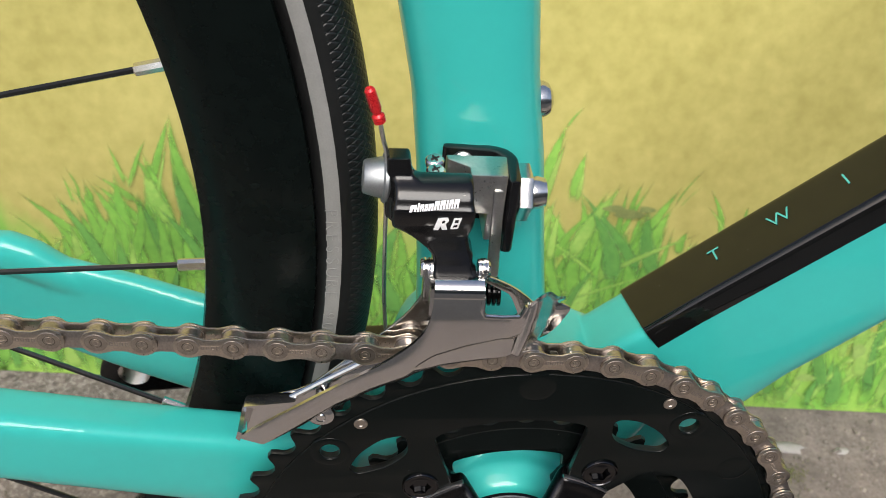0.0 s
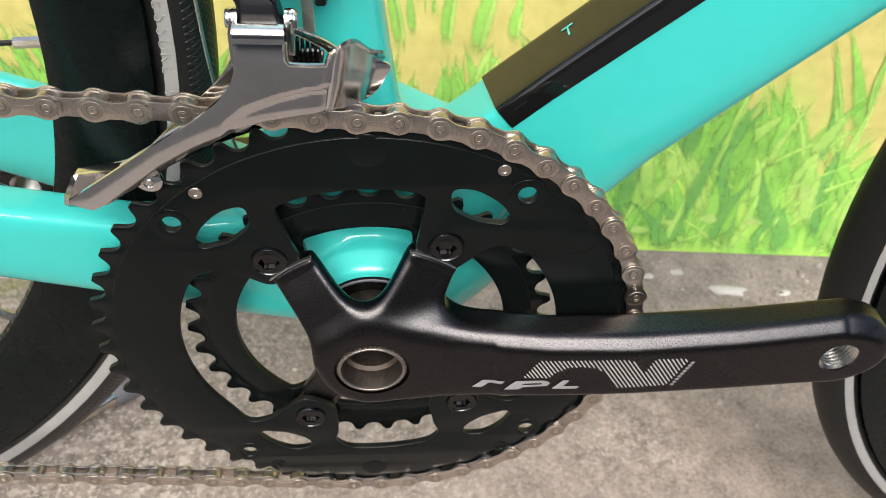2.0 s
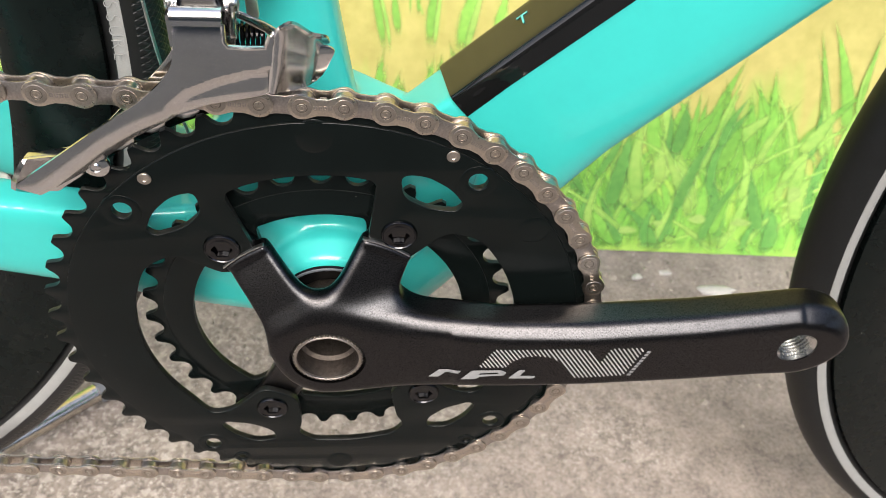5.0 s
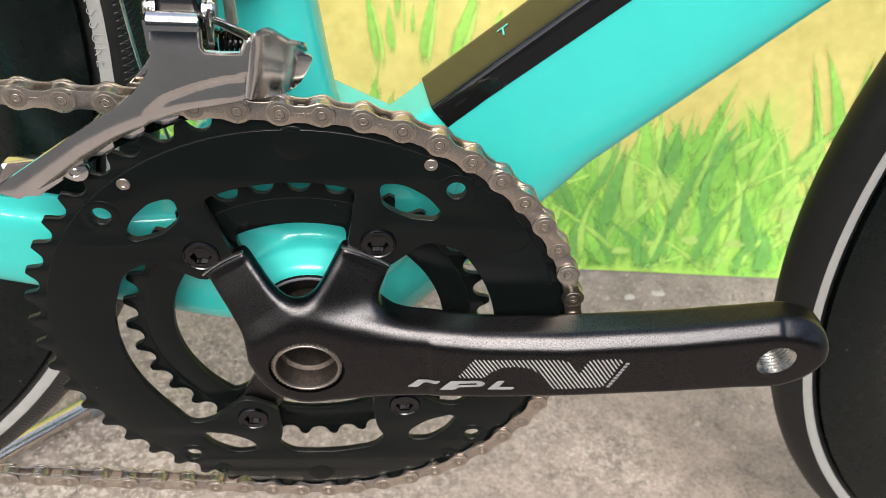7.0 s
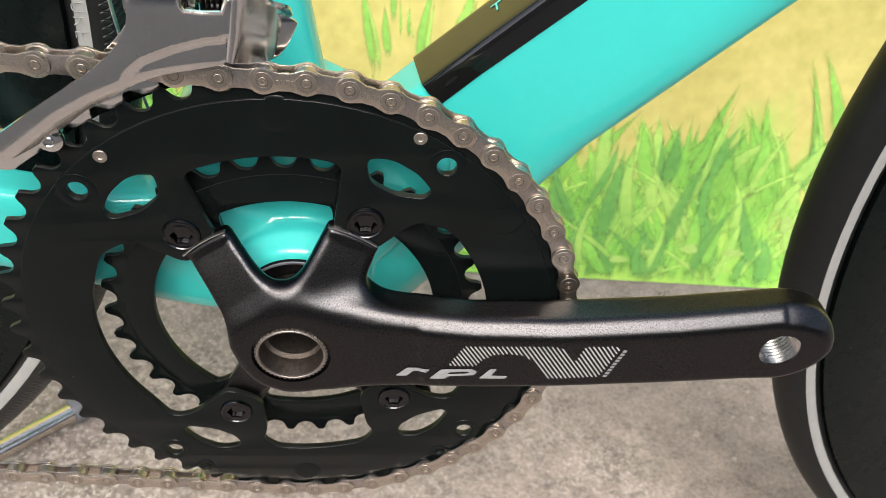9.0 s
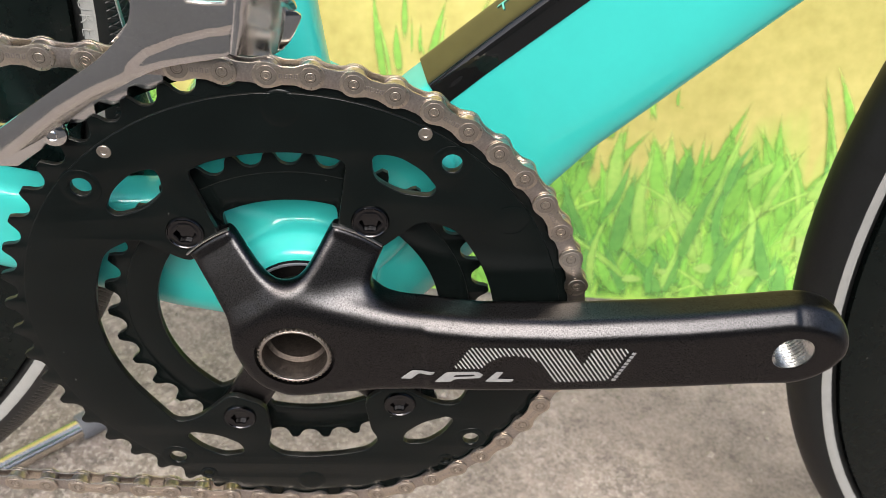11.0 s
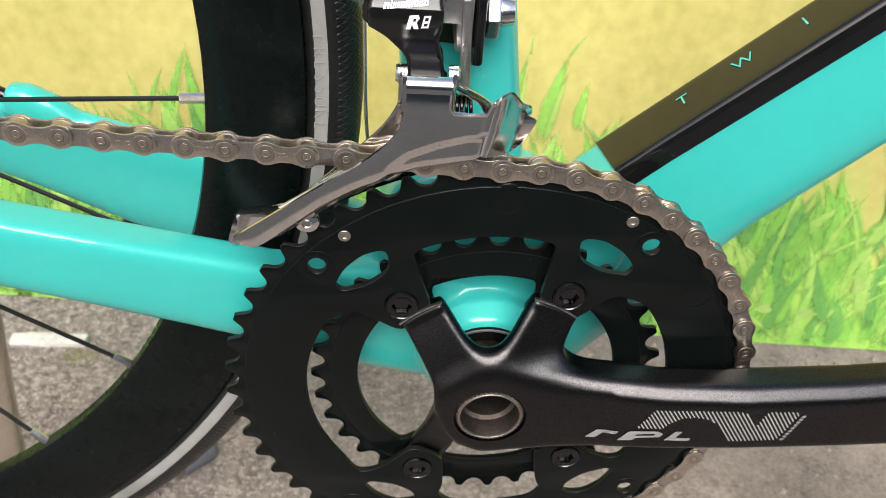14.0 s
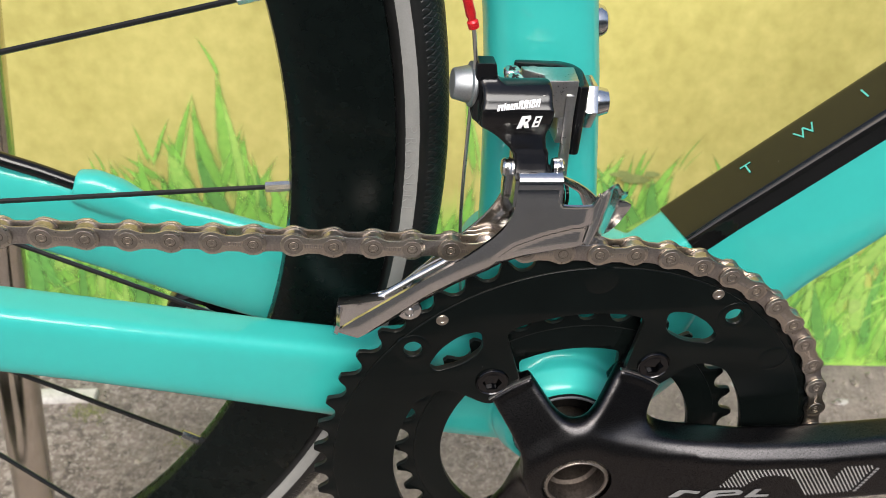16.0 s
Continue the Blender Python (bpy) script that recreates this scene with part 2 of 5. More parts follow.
def block(x0, x1, y0, y1, z0, z1, bevel=0.0006, seg=2):
    bm = bmesh.new()
    bmesh.ops.create_cube(bm, size=1)
    for v in bm.verts:
        v.co = ((x0 + x1) / 2 + v.co.x * (x1 - x0), (y0 + y1) / 2 + v.co.y * (y1 - y0), (z0 + z1) / 2 + v.co.z * (z1 - z0))
    if bevel:
        bmesh.ops.bevel(bm, geom=bm.edges[:], offset=bevel, segments=seg, affect="EDGES", profile=0.5)
    return bm


def moved(bm, m):
    bmesh.ops.transform(bm, matrix=m, verts=bm.verts)
    return bm


def fused(bms, voxel, rounds, cuts=(), factor=0.5, angle=40):
    """Several closed forms grown into one skin, its corners softened; cuts: forms taken away after that."""
    tmp = new("tmp", mesh_of(join(*bms)))
    r = tmp.modifiers.new("r", "REMESH")
    r.mode, r.voxel_size = "VOXEL", voxel
    s = tmp.modifiers.new("s", "SMOOTH")
    s.factor, s.iterations = factor, rounds
    cutters = []
    for c in cuts:
        k = new("cut", mesh_of(c))
        b = tmp.modifiers.new("b", "BOOLEAN")
        b.operation, b.object, b.solver = "DIFFERENCE", k, "EXACT"
        cutters.append(k)
    bpy.context.view_layer.update()
    me = bpy.data.meshes.new_from_object(tmp.evaluated_get(bpy.context.evaluated_depsgraph_get()))
    for o in (tmp, *cutters):
        bpy.data.objects.remove(o)
    me.materials.clear()
    return smooth(me, angle)


# ---- ground and banner ----
BB = Vector((0.0, 0.0, 0.304))
MID = 0.049

CONCRETE = material("worn_concrete", (0.145, 0.119, 0.106), 0.85, vary=0.26, scale=40, bump=1.0, bump_scale=170, tint=(0.205, 0.171, 0.152))


def flecked(m):
    """Small pale and dark flecks of worn aggregate, thicker in some patches than in others."""
    nt = m.node_tree
    b = nt.nodes["Principled BSDF"]
    old = b.inputs["Base Color"].links[0].from_socket
    tc = nt.nodes.new("ShaderNodeTexCoord")
    patch = nt.nodes.new("ShaderNodeTexNoise")
    patch.inputs["Scale"].default_value, patch.inputs["Detail"].default_value = 5.0, 3
    nt.links.new(tc.outputs["Object"], patch.inputs["Vector"])
    sep = nt.nodes.new("ShaderNodeSeparateXYZ")
    nt.links.new(tc.outputs["Object"], sep.inputs[0])
    thin = nt.nodes.new("ShaderNodeMath")
    thin.operation = "MULTIPLY_ADD"
    thin.inputs[1].default_value = -0.55
    nt.links.new(sep.outputs["X"], thin.inputs[0])
    nt.links.new(patch.outputs["Fac"], thin.inputs[2])
    for scale, lo, hi, colour in ((150.0, 0.51, 0.60, (0.40, 0.36, 0.325, 1)), (110.0, 0.54, 0.62, (0.045, 0.038, 0.032, 1)), (330.0, 0.57, 0.63, (0.46, 0.42, 0.385, 1))):
        grain = nt.nodes.new("ShaderNodeTexNoise")
        grain.inputs["Scale"].default_value, grain.inputs["Detail"].default_value = scale, 3
        mp = nt.nodes.new("ShaderNodeMapping")
        mp.inputs["Location"].default_value = (scale * 0.13, scale * 0.07, 0)
        nt.links.new(tc.outputs["Object"], mp.inputs["Vector"])
        nt.links.new(mp.outputs[0], grain.inputs["Vector"])
        cut = nt.nodes.new("ShaderNodeMapRange")
        cut.inputs["From Min"].default_value, cut.inputs["From Max"].default_value = lo, hi
        nt.links.new(grain.outputs["Fac"], cut.inputs["Value"])
        part_of = nt.nodes.new("ShaderNodeMapRange")
        part_of.inputs["From Min"].default_value, part_of.inputs["From Max"].default_value = 0.35, 0.65
        part_of.inputs["To Min"].default_value, part_of.inputs["To Max"].default_value = 0.08, 0.52
        nt.links.new(thin.outputs[0], part_of.inputs["Value"])
        amount = nt.nodes.new("ShaderNodeMath")
        amount.operation = "MULTIPLY"
        nt.links.new(cut.outputs["Result"], amount.inputs[0])
        nt.links.new(part_of.outputs["Result"], amount.inputs[1])
        mix = nt.nodes.new("ShaderNodeMixRGB")
        mix.inputs["Color2"].default_value = colour
        nt.links.new(amount.outputs[0], mix.inputs["Fac"])
        nt.links.new(old, mix.inputs["Color1"])
        old = mix.outputs["Color"]
    nt.links.new(old, b.inputs["Base Color"])


flecked(CONCRETE)
DARK_SLAB = material("dark_slab_finish", (0.05, 0.05, 0.05), 0.9, vary=0.25, scale=20, bump=0.4, bump_scale=150)


def make_ground():
    n = 60
    bm = bmesh.new()
    xs = [-60, -20, -6, -2.5] + [-1.5 + 3.0 * i / n for i in range(n + 1)] + [2.5, 6, 20, 60]
    ys = [-60, -20, -6, -2.0] + [-0.6 + 1.6 * i / n for i in range(n + 1)] + [2.0, 6, 20, 60]
    grid = [[bm.verts.new((x, y, 0.004 * (noise.fractal(Vector((x * 9, y * 9, 0)), 1.0, 2.0, 4)) if abs(x) < 1.6 and -0.7 < y < 1.1 else 0)) for x in xs] for y in ys]
    for j in range(len(ys) - 1):
        for i in range(len(xs) - 1):
            bm.faces.new((grid[j][i], grid[j][i + 1], grid[j + 1][i + 1], grid[j + 1][i]))
    ob = new("ground", mesh_of(bm, angle=80))
    ob.data.materials.append(CONCRETE)
    tagged(ob, "rough grey-brown worn concrete yard with grit", "ground", kind="structure")


make_ground()


# unseen dark slab, added so black and chromed faces reflect something dark
def make_dark_slab():
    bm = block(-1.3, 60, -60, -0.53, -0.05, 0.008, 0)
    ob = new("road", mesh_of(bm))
    ob.data.materials.append(DARK_SLAB)
    tagged(ob, "unseen dark slab along the concrete yard, added to darken reflections", "road", kind="structure")


make_dark_slab()

# plain unseen wall, added to close the place behind the camera and darken reflections
UNSEEN_WALL = material("dark_grey_render", (0.075, 0.082, 0.078), 0.9, vary=0.2, scale=2, bump=0.3, bump_scale=60)


def make_unseen_wall():
    ob = new("unseen_wall", mesh_of(block(-3.0, 14, -5.4, -5.1, 0, 3.1, 0)))
    ob.data.materials.append(UNSEEN_WALL)
    tagged(ob, "plain dark wall added unseen behind the camera to darken reflections", "wall", kind="structure")


make_unseen_wall()

# a hung banner with a printed meadow, leaning back a little
BANNER_A, BANNER_B = Vector((-1.25, 0.452, 0.002)), Vector((1.25, 0.312, 0.002))
BANNER_X = (BANNER_B - BANNER_A).normalized()
BANNER_UP = Vector((0.0, 0.17, 1.0)).normalized()
BANNER_N = BANNER_X.cross(BANNER_UP).normalized()


def on_banner(u, v, off):
    return BANNER_A + BANNER_X * u + BANNER_UP * v + BANNER_N * off


PRINT = material("banner_yellow_print", (0.39, 0.352, 0.096), 0.75, vary=0.09, scale=9, tint=(0.455, 0.414, 0.135))


def meadow_print(m):
    """Soft green printed low on the yellow cloth, uneven along its upper edge."""
    nt = m.node_tree
    b = nt.nodes["Principled BSDF"]
    old = b.inputs["Base Color"].links[0].from_socket
    tc = nt.nodes.new("ShaderNodeTexCoord")
    sep = nt.nodes.new("ShaderNodeSeparateXYZ")
    nt.links.new(tc.outputs["Object"], sep.inputs[0])
    mp = nt.nodes.new("ShaderNodeMapping")
    mp.inputs["Scale"].default_value = (16, 16, 3.5)
    nt.links.new(tc.outputs["Object"], mp.inputs["Vector"])
    tall = nt.nodes.new("ShaderNodeTexNoise")
    tall.inputs["Scale"].default_value = 1.0
    tall.inputs["Detail"].default_value = 3
    nt.links.new(mp.outputs[0], tall.inputs["Vector"])
    edge = nt.nodes.new("ShaderNodeMath")
    edge.operation = "MULTIPLY_ADD"
    edge.inputs[1].default_value = -0.30
    nt.links.new(tall.outputs["Fac"], edge.inputs[0])
    nt.links.new(sep.outputs["Z"], edge.inputs[2])
    rng = nt.nodes.new("ShaderNodeMapRange")
    rng.inputs["From Min"].default_value, rng.inputs["From Max"].default_value = 0.0, -0.05
    nt.links.new(edge.outputs[0], rng.inputs["Value"])
    soft = nt.nodes.new("ShaderNodeTexNoise")
    soft.inputs["Scale"].default_value = 26
    soft.inputs["Detail"].default_value = 4
    nt.links.new(tc.outputs["Object"], soft.inputs["Vector"])
    cr = nt.nodes.new("ShaderNodeValToRGB")
    cr.color_ramp.elements[0].position, cr.color_ramp.elements[1].position = 0.32, 0.70
    cr.color_ramp.elements[0].color, cr.color_ramp.elements[1].color = (0.16, 0.41, 0.06, 1), (0.37, 0.56, 0.10, 1)
    nt.links.new(soft.outputs["Fac"], cr.inputs["Fac"])
    mix = nt.nodes.new("ShaderNodeMixRGB")
    nt.links.new(rng.outputs["Result"], mix.inputs["Fac"])
    nt.links.new(old, mix.inputs["Color1"])
    nt.links.new(cr.outputs["Color"], mix.inputs["Color2"])
    nt.links.new(mix.outputs["Color"], b.inputs["Base Color"])


meadow_print(PRINT)
FADED = material("faded_print_smudge", (0.26, 0.40, 0.10), 0.75, vary=0.25, scale=90)
SMUDGE = material("brown_print_smudge", (0.20, 0.24, 0.075), 0.75, vary=0.3, scale=90)
GRASS = [material("print_green_%s" % k, c, 0.75, vary=0.10, scale=18, tint=t, island=0.10) for k, c, t in (
    ("mid", (0.17, 0.44, 0.065), (0.25, 0.52, 0.085)),
    ("light", (0.27, 0.54, 0.10), (0.39, 0.59, 0.135)),
    ("dark", (0.105, 0.31, 0.065), (0.15, 0.38, 0.08)))]


def soft_edged(m):
    """Ink that fades towards the sides and the ends of each printed blade."""
    nt = m.node_tree
    b = nt.nodes["Principled BSDF"]
    out = nt.nodes["Material Output"]
    uv = nt.nodes.new("ShaderNodeUVMap")
    uv.uv_map = "across"
    sep = nt.nodes.new("ShaderNodeSeparateXYZ")
    nt.links.new(uv.outputs["UV"], sep.inputs[0])
    ramps = []
    for axis, stops in (("X", ((0.0, 0), (0.32, 0.86), (0.68, 0.86), (1.0, 0))), ("Y", ((0.0, 0), (0.25, 0.85), (0.75, 0.95), (1.0, 0.3)))):
        r = nt.nodes.new("ShaderNodeValToRGB")
        r.color_ramp.interpolation = "EASE"
        el = r.color_ramp.elements
        el[0].position, el[1].position = stops[0][0], stops[3][0]
        el[0].color, el[1].color = [(v, v, v, 1) for v in (stops[0][1], stops[3][1])]
        for pos, v in stops[1:3]:
            e = el.new(pos)
            e.color = (v, v, v, 1)
        nt.links.new(sep.outputs[axis], r.inputs["Fac"])
        ramps.append(r)
    mul = nt.nodes.new("ShaderNodeMath")
    mul.operation = "MULTIPLY"
    nt.links.new(ramps[0].outputs["Color"], mul.inputs[0])
    nt.links.new(ramps[1].outputs["Color"], mul.inputs[1])
    clear = nt.nodes.new("ShaderNodeBsdfTransparent")
    mix = nt.nodes.new("ShaderNodeMixShader")
    nt.links.new(mul.outputs[0], mix.inputs["Fac"])
    nt.links.new(clear.outputs[0], mix.inputs[1])
    nt.links.new(b.outputs[0], mix.inputs[2])
    nt.links.new(mix.outputs[0], out.inputs["Surface"])


for g in GRASS:
    soft_edged(g)


def make_banner():
    bm = bmesh.new()
    nu, nv = 50, 24
    g = [[bm.verts.new(on_banner(2.5 * i / nu, 1.3 * j / nv, 0.0006 * math.sin(i * 0.9) * min(1, j / 6))) for i in range(nu + 1)] for j in range(nv + 1)]
    for j in range(nv):
        for i in range(nu):
            bm.faces.new((g[j][i], g[j][i + 1], g[j + 1][i + 1], g[j + 1][i]))
    back = bmesh.ops.extrude_face_region(bm, geom=bm.faces[:])
    for v in back["geom"]:
        if isinstance(v, bmesh.types.BMVert):
            v.co -= BANNER_N * 0.003
    ob = new("backdrop", mesh_of(bm, angle=60))
    ob.data.materials.append(PRINT)
    tagged(ob, "yellow cloth banner printed with a green meadow", "banner", kind="structure")
    for mat, spots in ((SMUDGE, ((1.408, 0.198, 0.010, 0.0035), (1.420, 0.194, 0.012, 0.0045), (1.434, 0.199, 0.007, 0.003))),
                       (FADED, ((1.572, 0.040, 0.008, 0.005), (1.613, 0.038, 0.009, 0.004), (1.507, 0.025, 0.008, 0.004), (1.655, 0.070, 0.006, 0.008), (1.535, 0.034, 0.005, 0.003)))):
        spot = bmesh.new()
        for n, (u, v, ru, rv) in enumerate(spots):
            spot.faces.new([spot.verts.new(on_banner(u + ru * math.cos(k * math.pi / 8) * (1 + 0.25 * math.sin(k * 5.0 + n)), v + rv * math.sin(k * math.pi / 8), 0.0030 + 0.0001 * n)) for k in range(16)])
        o = new("printed_smudge", mesh_of(spot))
        o.data.materials.append(mat)
        o.parent = ob
    rnd = random.Random(4)
    # the tall leaves whose tips stand out against the yellow: foot u, v, tip u, v, width
    tall_leaves = ((1.072, 0.148, 1.060, 0.279, 0.026), (1.062, 0.267, 1.045, 0.303, 0.005), (1.049, 0.154, 1.039, 0.256, 0.016), (1.021, 0.191, 1.039, 0.254, 0.009), (1.019, 0.196, 1.007, 0.219, 0.007),
                   (1.006, 0.197, 1.019, 0.234, 0.005), (0.999, 0.190, 0.988, 0.228, 0.005), (1.004, 0.175, 0.975, 0.200, 0.015), (0.959, 0.175, 0.951, 0.205, 0.003), (0.969, 0.175, 0.966, 0.190, 0.006),
                   (1.082, 0.147, 1.075, 0.227, 0.011), (0.977, 0.125, 0.910, 0.181, 0.021), (1.007, 0.150, 0.972, 0.193, 0.018), (1.001, 0.188, 1.015, 0.227, 0.005), (1.013, 0.145, 1.036, 0.249, 0.013),
                   (1.057, 0.145, 1.036, 0.246, 0.022), (0.954, 0.172, 0.948, 0.198, 0.003), (0.932, 0.123, 0.899, 0.162, 0.005), (0.963, 0.124, 0.930, 0.142, 0.011), (0.966, 0.155, 0.964, 0.184, 0.007),
                   (0.990, 0.142, 0.983, 0.184, 0.015), (1.292, 0.229, 1.291, 0.279, 0.007), (1.278, 0.184, 1.266, 0.274, 0.010), (1.289, 0.200, 1.285, 0.246, 0.010), (1.315, 0.189, 1.325, 0.268, 0.012),
                   (1.325, 0.264, 1.326, 0.281, 0.002), (1.340, 0.184, 1.359, 0.271, 0.020), (1.358, 0.265, 1.370, 0.284, 0.003), (1.370, 0.199, 1.377, 0.247, 0.014), (1.298, 0.219, 1.297, 0.251, 0.002),
                   (1.305, 0.219, 1.305, 0.246, 0.004), (1.449, 0.137, 1.457, 0.203, 0.020), (1.458, 0.201, 1.477, 0.237, 0.002), (1.470, 0.156, 1.474, 0.181, 0.013), (1.501, 0.175, 1.486, 0.220, 0.008),
                   (1.421, 0.187, 1.428, 0.223, 0.007), (1.522, 0.189, 1.521, 0.207, 0.004), (1.402, 0.186, 1.404, 0.209, 0.006), (1.667, 0.100, 1.638, 0.224, 0.013), (1.685, 0.120, 1.647, 0.232, 0.019),
                   (1.640, 0.090, 1.609, 0.191, 0.016), (1.620, 0.090, 1.597, 0.179, 0.017), (1.560, 0.100, 1.583, 0.199, 0.017), (1.540, 0.080, 1.549, 0.169, 0.013), (1.689, 0.140, 1.690, 0.225, 0.010))
    low_leaves = ((1.593, 0.052, 1.628, 0.072, 0.009), (1.622, 0.004, 1.654, 0.063, 0.010), (1.486, 0.012, 1.517, 0.110, 0.007))
    # the thick tuft at the foot of the tallest ones
    tuft = [(u, 0.10, u + (u - 1.05) * 0.45 + rnd.gauss(0.0, 0.010), rnd.uniform(0.165, 0.208) - 0.35 * max(0.0, 1.0 - u), rnd.uniform(0.014, 0.026)) for u in [0.965 + 0.155 * i / 33 for i in range(34)]]
    tuft += [(u, 0.09, u + rnd.gauss(0.004, 0.012), rnd.uniform(0.150, 0.192), rnd.uniform(0.014, 0.026)) for u in [1.235 + 0.20 * i / 35 for i in range(36)]]
    for k, mat in enumerate(GRASS):
        leaves = []
        for n in range((760, 460, 240)[k]):
            u = rnd.uniform(0.05, 2.45)
            top = 0.150 + 0.040 * noise.noise(Vector((u * 6.0, 3.1, 0))) + 0.062 * math.exp(-((u - 1.065) / 0.075) ** 2) + 0.050 * math.exp(-((u - 1.40) / 0.08) ** 2)
            v0 = max(0.0, rnd.uniform(-0.05, top - 0.05))
            h = min(rnd.uniform(0.045, 0.115), top - v0 + 0.02 * rnd.random())
            slant = rnd.gauss(0.05, 0.34) * h
            w = rnd.uniform(0.009, 0.026)
            if k == 1 and rnd.random() < 0.3:
                slant, h, w = rnd.choice((-0.8, 1.0, 1.3)) * h, 0.6 * h, w * 0.6
            leaves.append((u, v0, u + slant, v0 + h, w))
        leaves += list(tall_leaves) + tuft if k == 0 else [(a + 0.004, b, c, d - 0.015, w * 0.45) for a, b, c, d, w in tall_leaves[::2]] + list(low_leaves) if k == 1 else []
        verts, faces = [], []
        steps = 7
        for u0, v0, u1, v1, w in leaves:
            off = 0.0012 + 0.0003 * k + rnd.random() * 0.0010
            bow = rnd.uniform(-0.12, 0.12) * (v1 - v0) * (0.3 if v1 > 0.22 else 1.0)
            base = len(verts)
            for st in range(steps + 1):
                t = st / steps
                cx = u0 + (u1 - u0) * t ** 1.4 + bow * math.sin(math.pi * t)
                half = w * 0.5 * (0.45 + 1.5 * t if t < 0.37 else max(0.02, 1.0 - ((t - 0.37) / 0.63) ** 1.15)) + 0.0003
                verts.append(on_banner(cx - half, v0 + (v1 - v0) * t, off))
                verts.append(on_banner(cx + half, v0 + (v1 - v0) * t, off))
            for st in range(steps):
                a = base + 2 * st
                faces.append((a, a + 1, a + 3, a + 2))
        me = bpy.data.meshes.new("printed_grass")
        me.from_pydata(verts, [], faces)
        uv = me.uv_layers.new(name="across")
        for poly in me.polygons:
            for li, (a, b) in zip(poly.loop_indices, ((0, 0), (1, 0), (1, 1), (0, 1))):
                uv.data[li].uv = (a, ((me.loops[li].vertex_index % (2 * steps + 2)) // 2) / steps)
        me.materials.append(mat)
        o = new("printed_grass", me)
        o.parent = ob
        tagged(o, ("mid green printed grass blades", "pale yellow-green printed grass blades", "dark green printed grass blades")[k], kind="stuff")


make_banner()

# ---- the bicycle ----
bicycle = tagged(new("bicycle"), "turquoise road bicycle with black crankset, rear wheel on a stand", "bicycle")
bicycle.location = (0, MID, 0)
bpy.context.view_layer.update()


def bike_part(name, data, mat, label=""):
    ob = part(name, data, mat, None, label)
    ob.parent = bicycle
    ob.matrix_parent_inverse = bicycle.matrix_world.inverted()
    return ob


def hung(name, data, mat, parent, label=""):
    """A sub-part in world places under a part that stands at the bicycle's origin."""
    return part(name, data, mat, parent, label)


def ellipse_ring(c, ax, ay, rx, ry, n=40, power=2.4, below=None):
    out = []
    for j in range(n):
        a = 2 * math.pi * j / n
        ca, sa = math.cos(a), math.sin(a)
        q = below if below and ca > 0 else power
        f = 1 / (abs(ca) ** q + abs(sa) ** q) ** (1 / q)
        out.append(Vector(c) + ax * rx * ca * f + ay * ry * sa * f)
    return out


Y = Vector((0, 1, 0))


def loft_xz(stations, power=2.4, below=None):
    """Tube in the plane of the bicycle; stations: x, y, z, half depth in the plane, half width across; below: how square its under side is, where it runs to the rear."""
    rings = []
    for i, (x, y, z, hp, hw) in enumerate(stations):
        a, b = stations[max(i - 1, 0)], stations[min(i + 1, len(stations) - 1)]
        d = Vector((b[0] - a[0], b[1] - a[1], b[2] - a[2])).normalized()
        n = d.cross(Y).normalized()
        w = n.cross(d).normalized()
        rings.append(ellipse_ring((x, y, z), n, w, hp, hw, power=power, below=below))
    return skin(rings)


DT = Vector((math.cos(radians(41.7)), 0, math.sin(radians(41.7))))      # along the down tube
DN = Vector((-DT.z, 0, DT.x))                                       # square to it, upward


def down_tube_mid(s):
    """Middle of the down tube, s metres from a point near the shell."""
    return Vector((0.058, MID + 0.0015, 0.3961)) + DT * s - DN * down_tube_half(s)


def down_tube_half(s):
    """Half the depth of the down tube, which tapers towards the head and flares into the shell."""
    return max(0.018, 0.0315 - 0.0205 * s) + 0.062 * max(0.0, 0.012 - s)


def tube_ring(s, wide, grow=0.0, n=64):
    """Section of the down tube: square shoulders on top, rounded flanks below."""
    out = []
    for j in range(n):
        a = 2 * math.pi * j / n
        ca, sa = math.cos(a), math.sin(a)
        power = 12.0 if ca > -0.05 else 3.2
        f = 1 / (abs(ca) ** power + abs(sa) ** power) ** (1 / power)
        out.append(down_tube_mid(s) + DN * (down_tube_half(s) + grow) * ca * f + Y * (wide + grow) * sa * f)
    return out


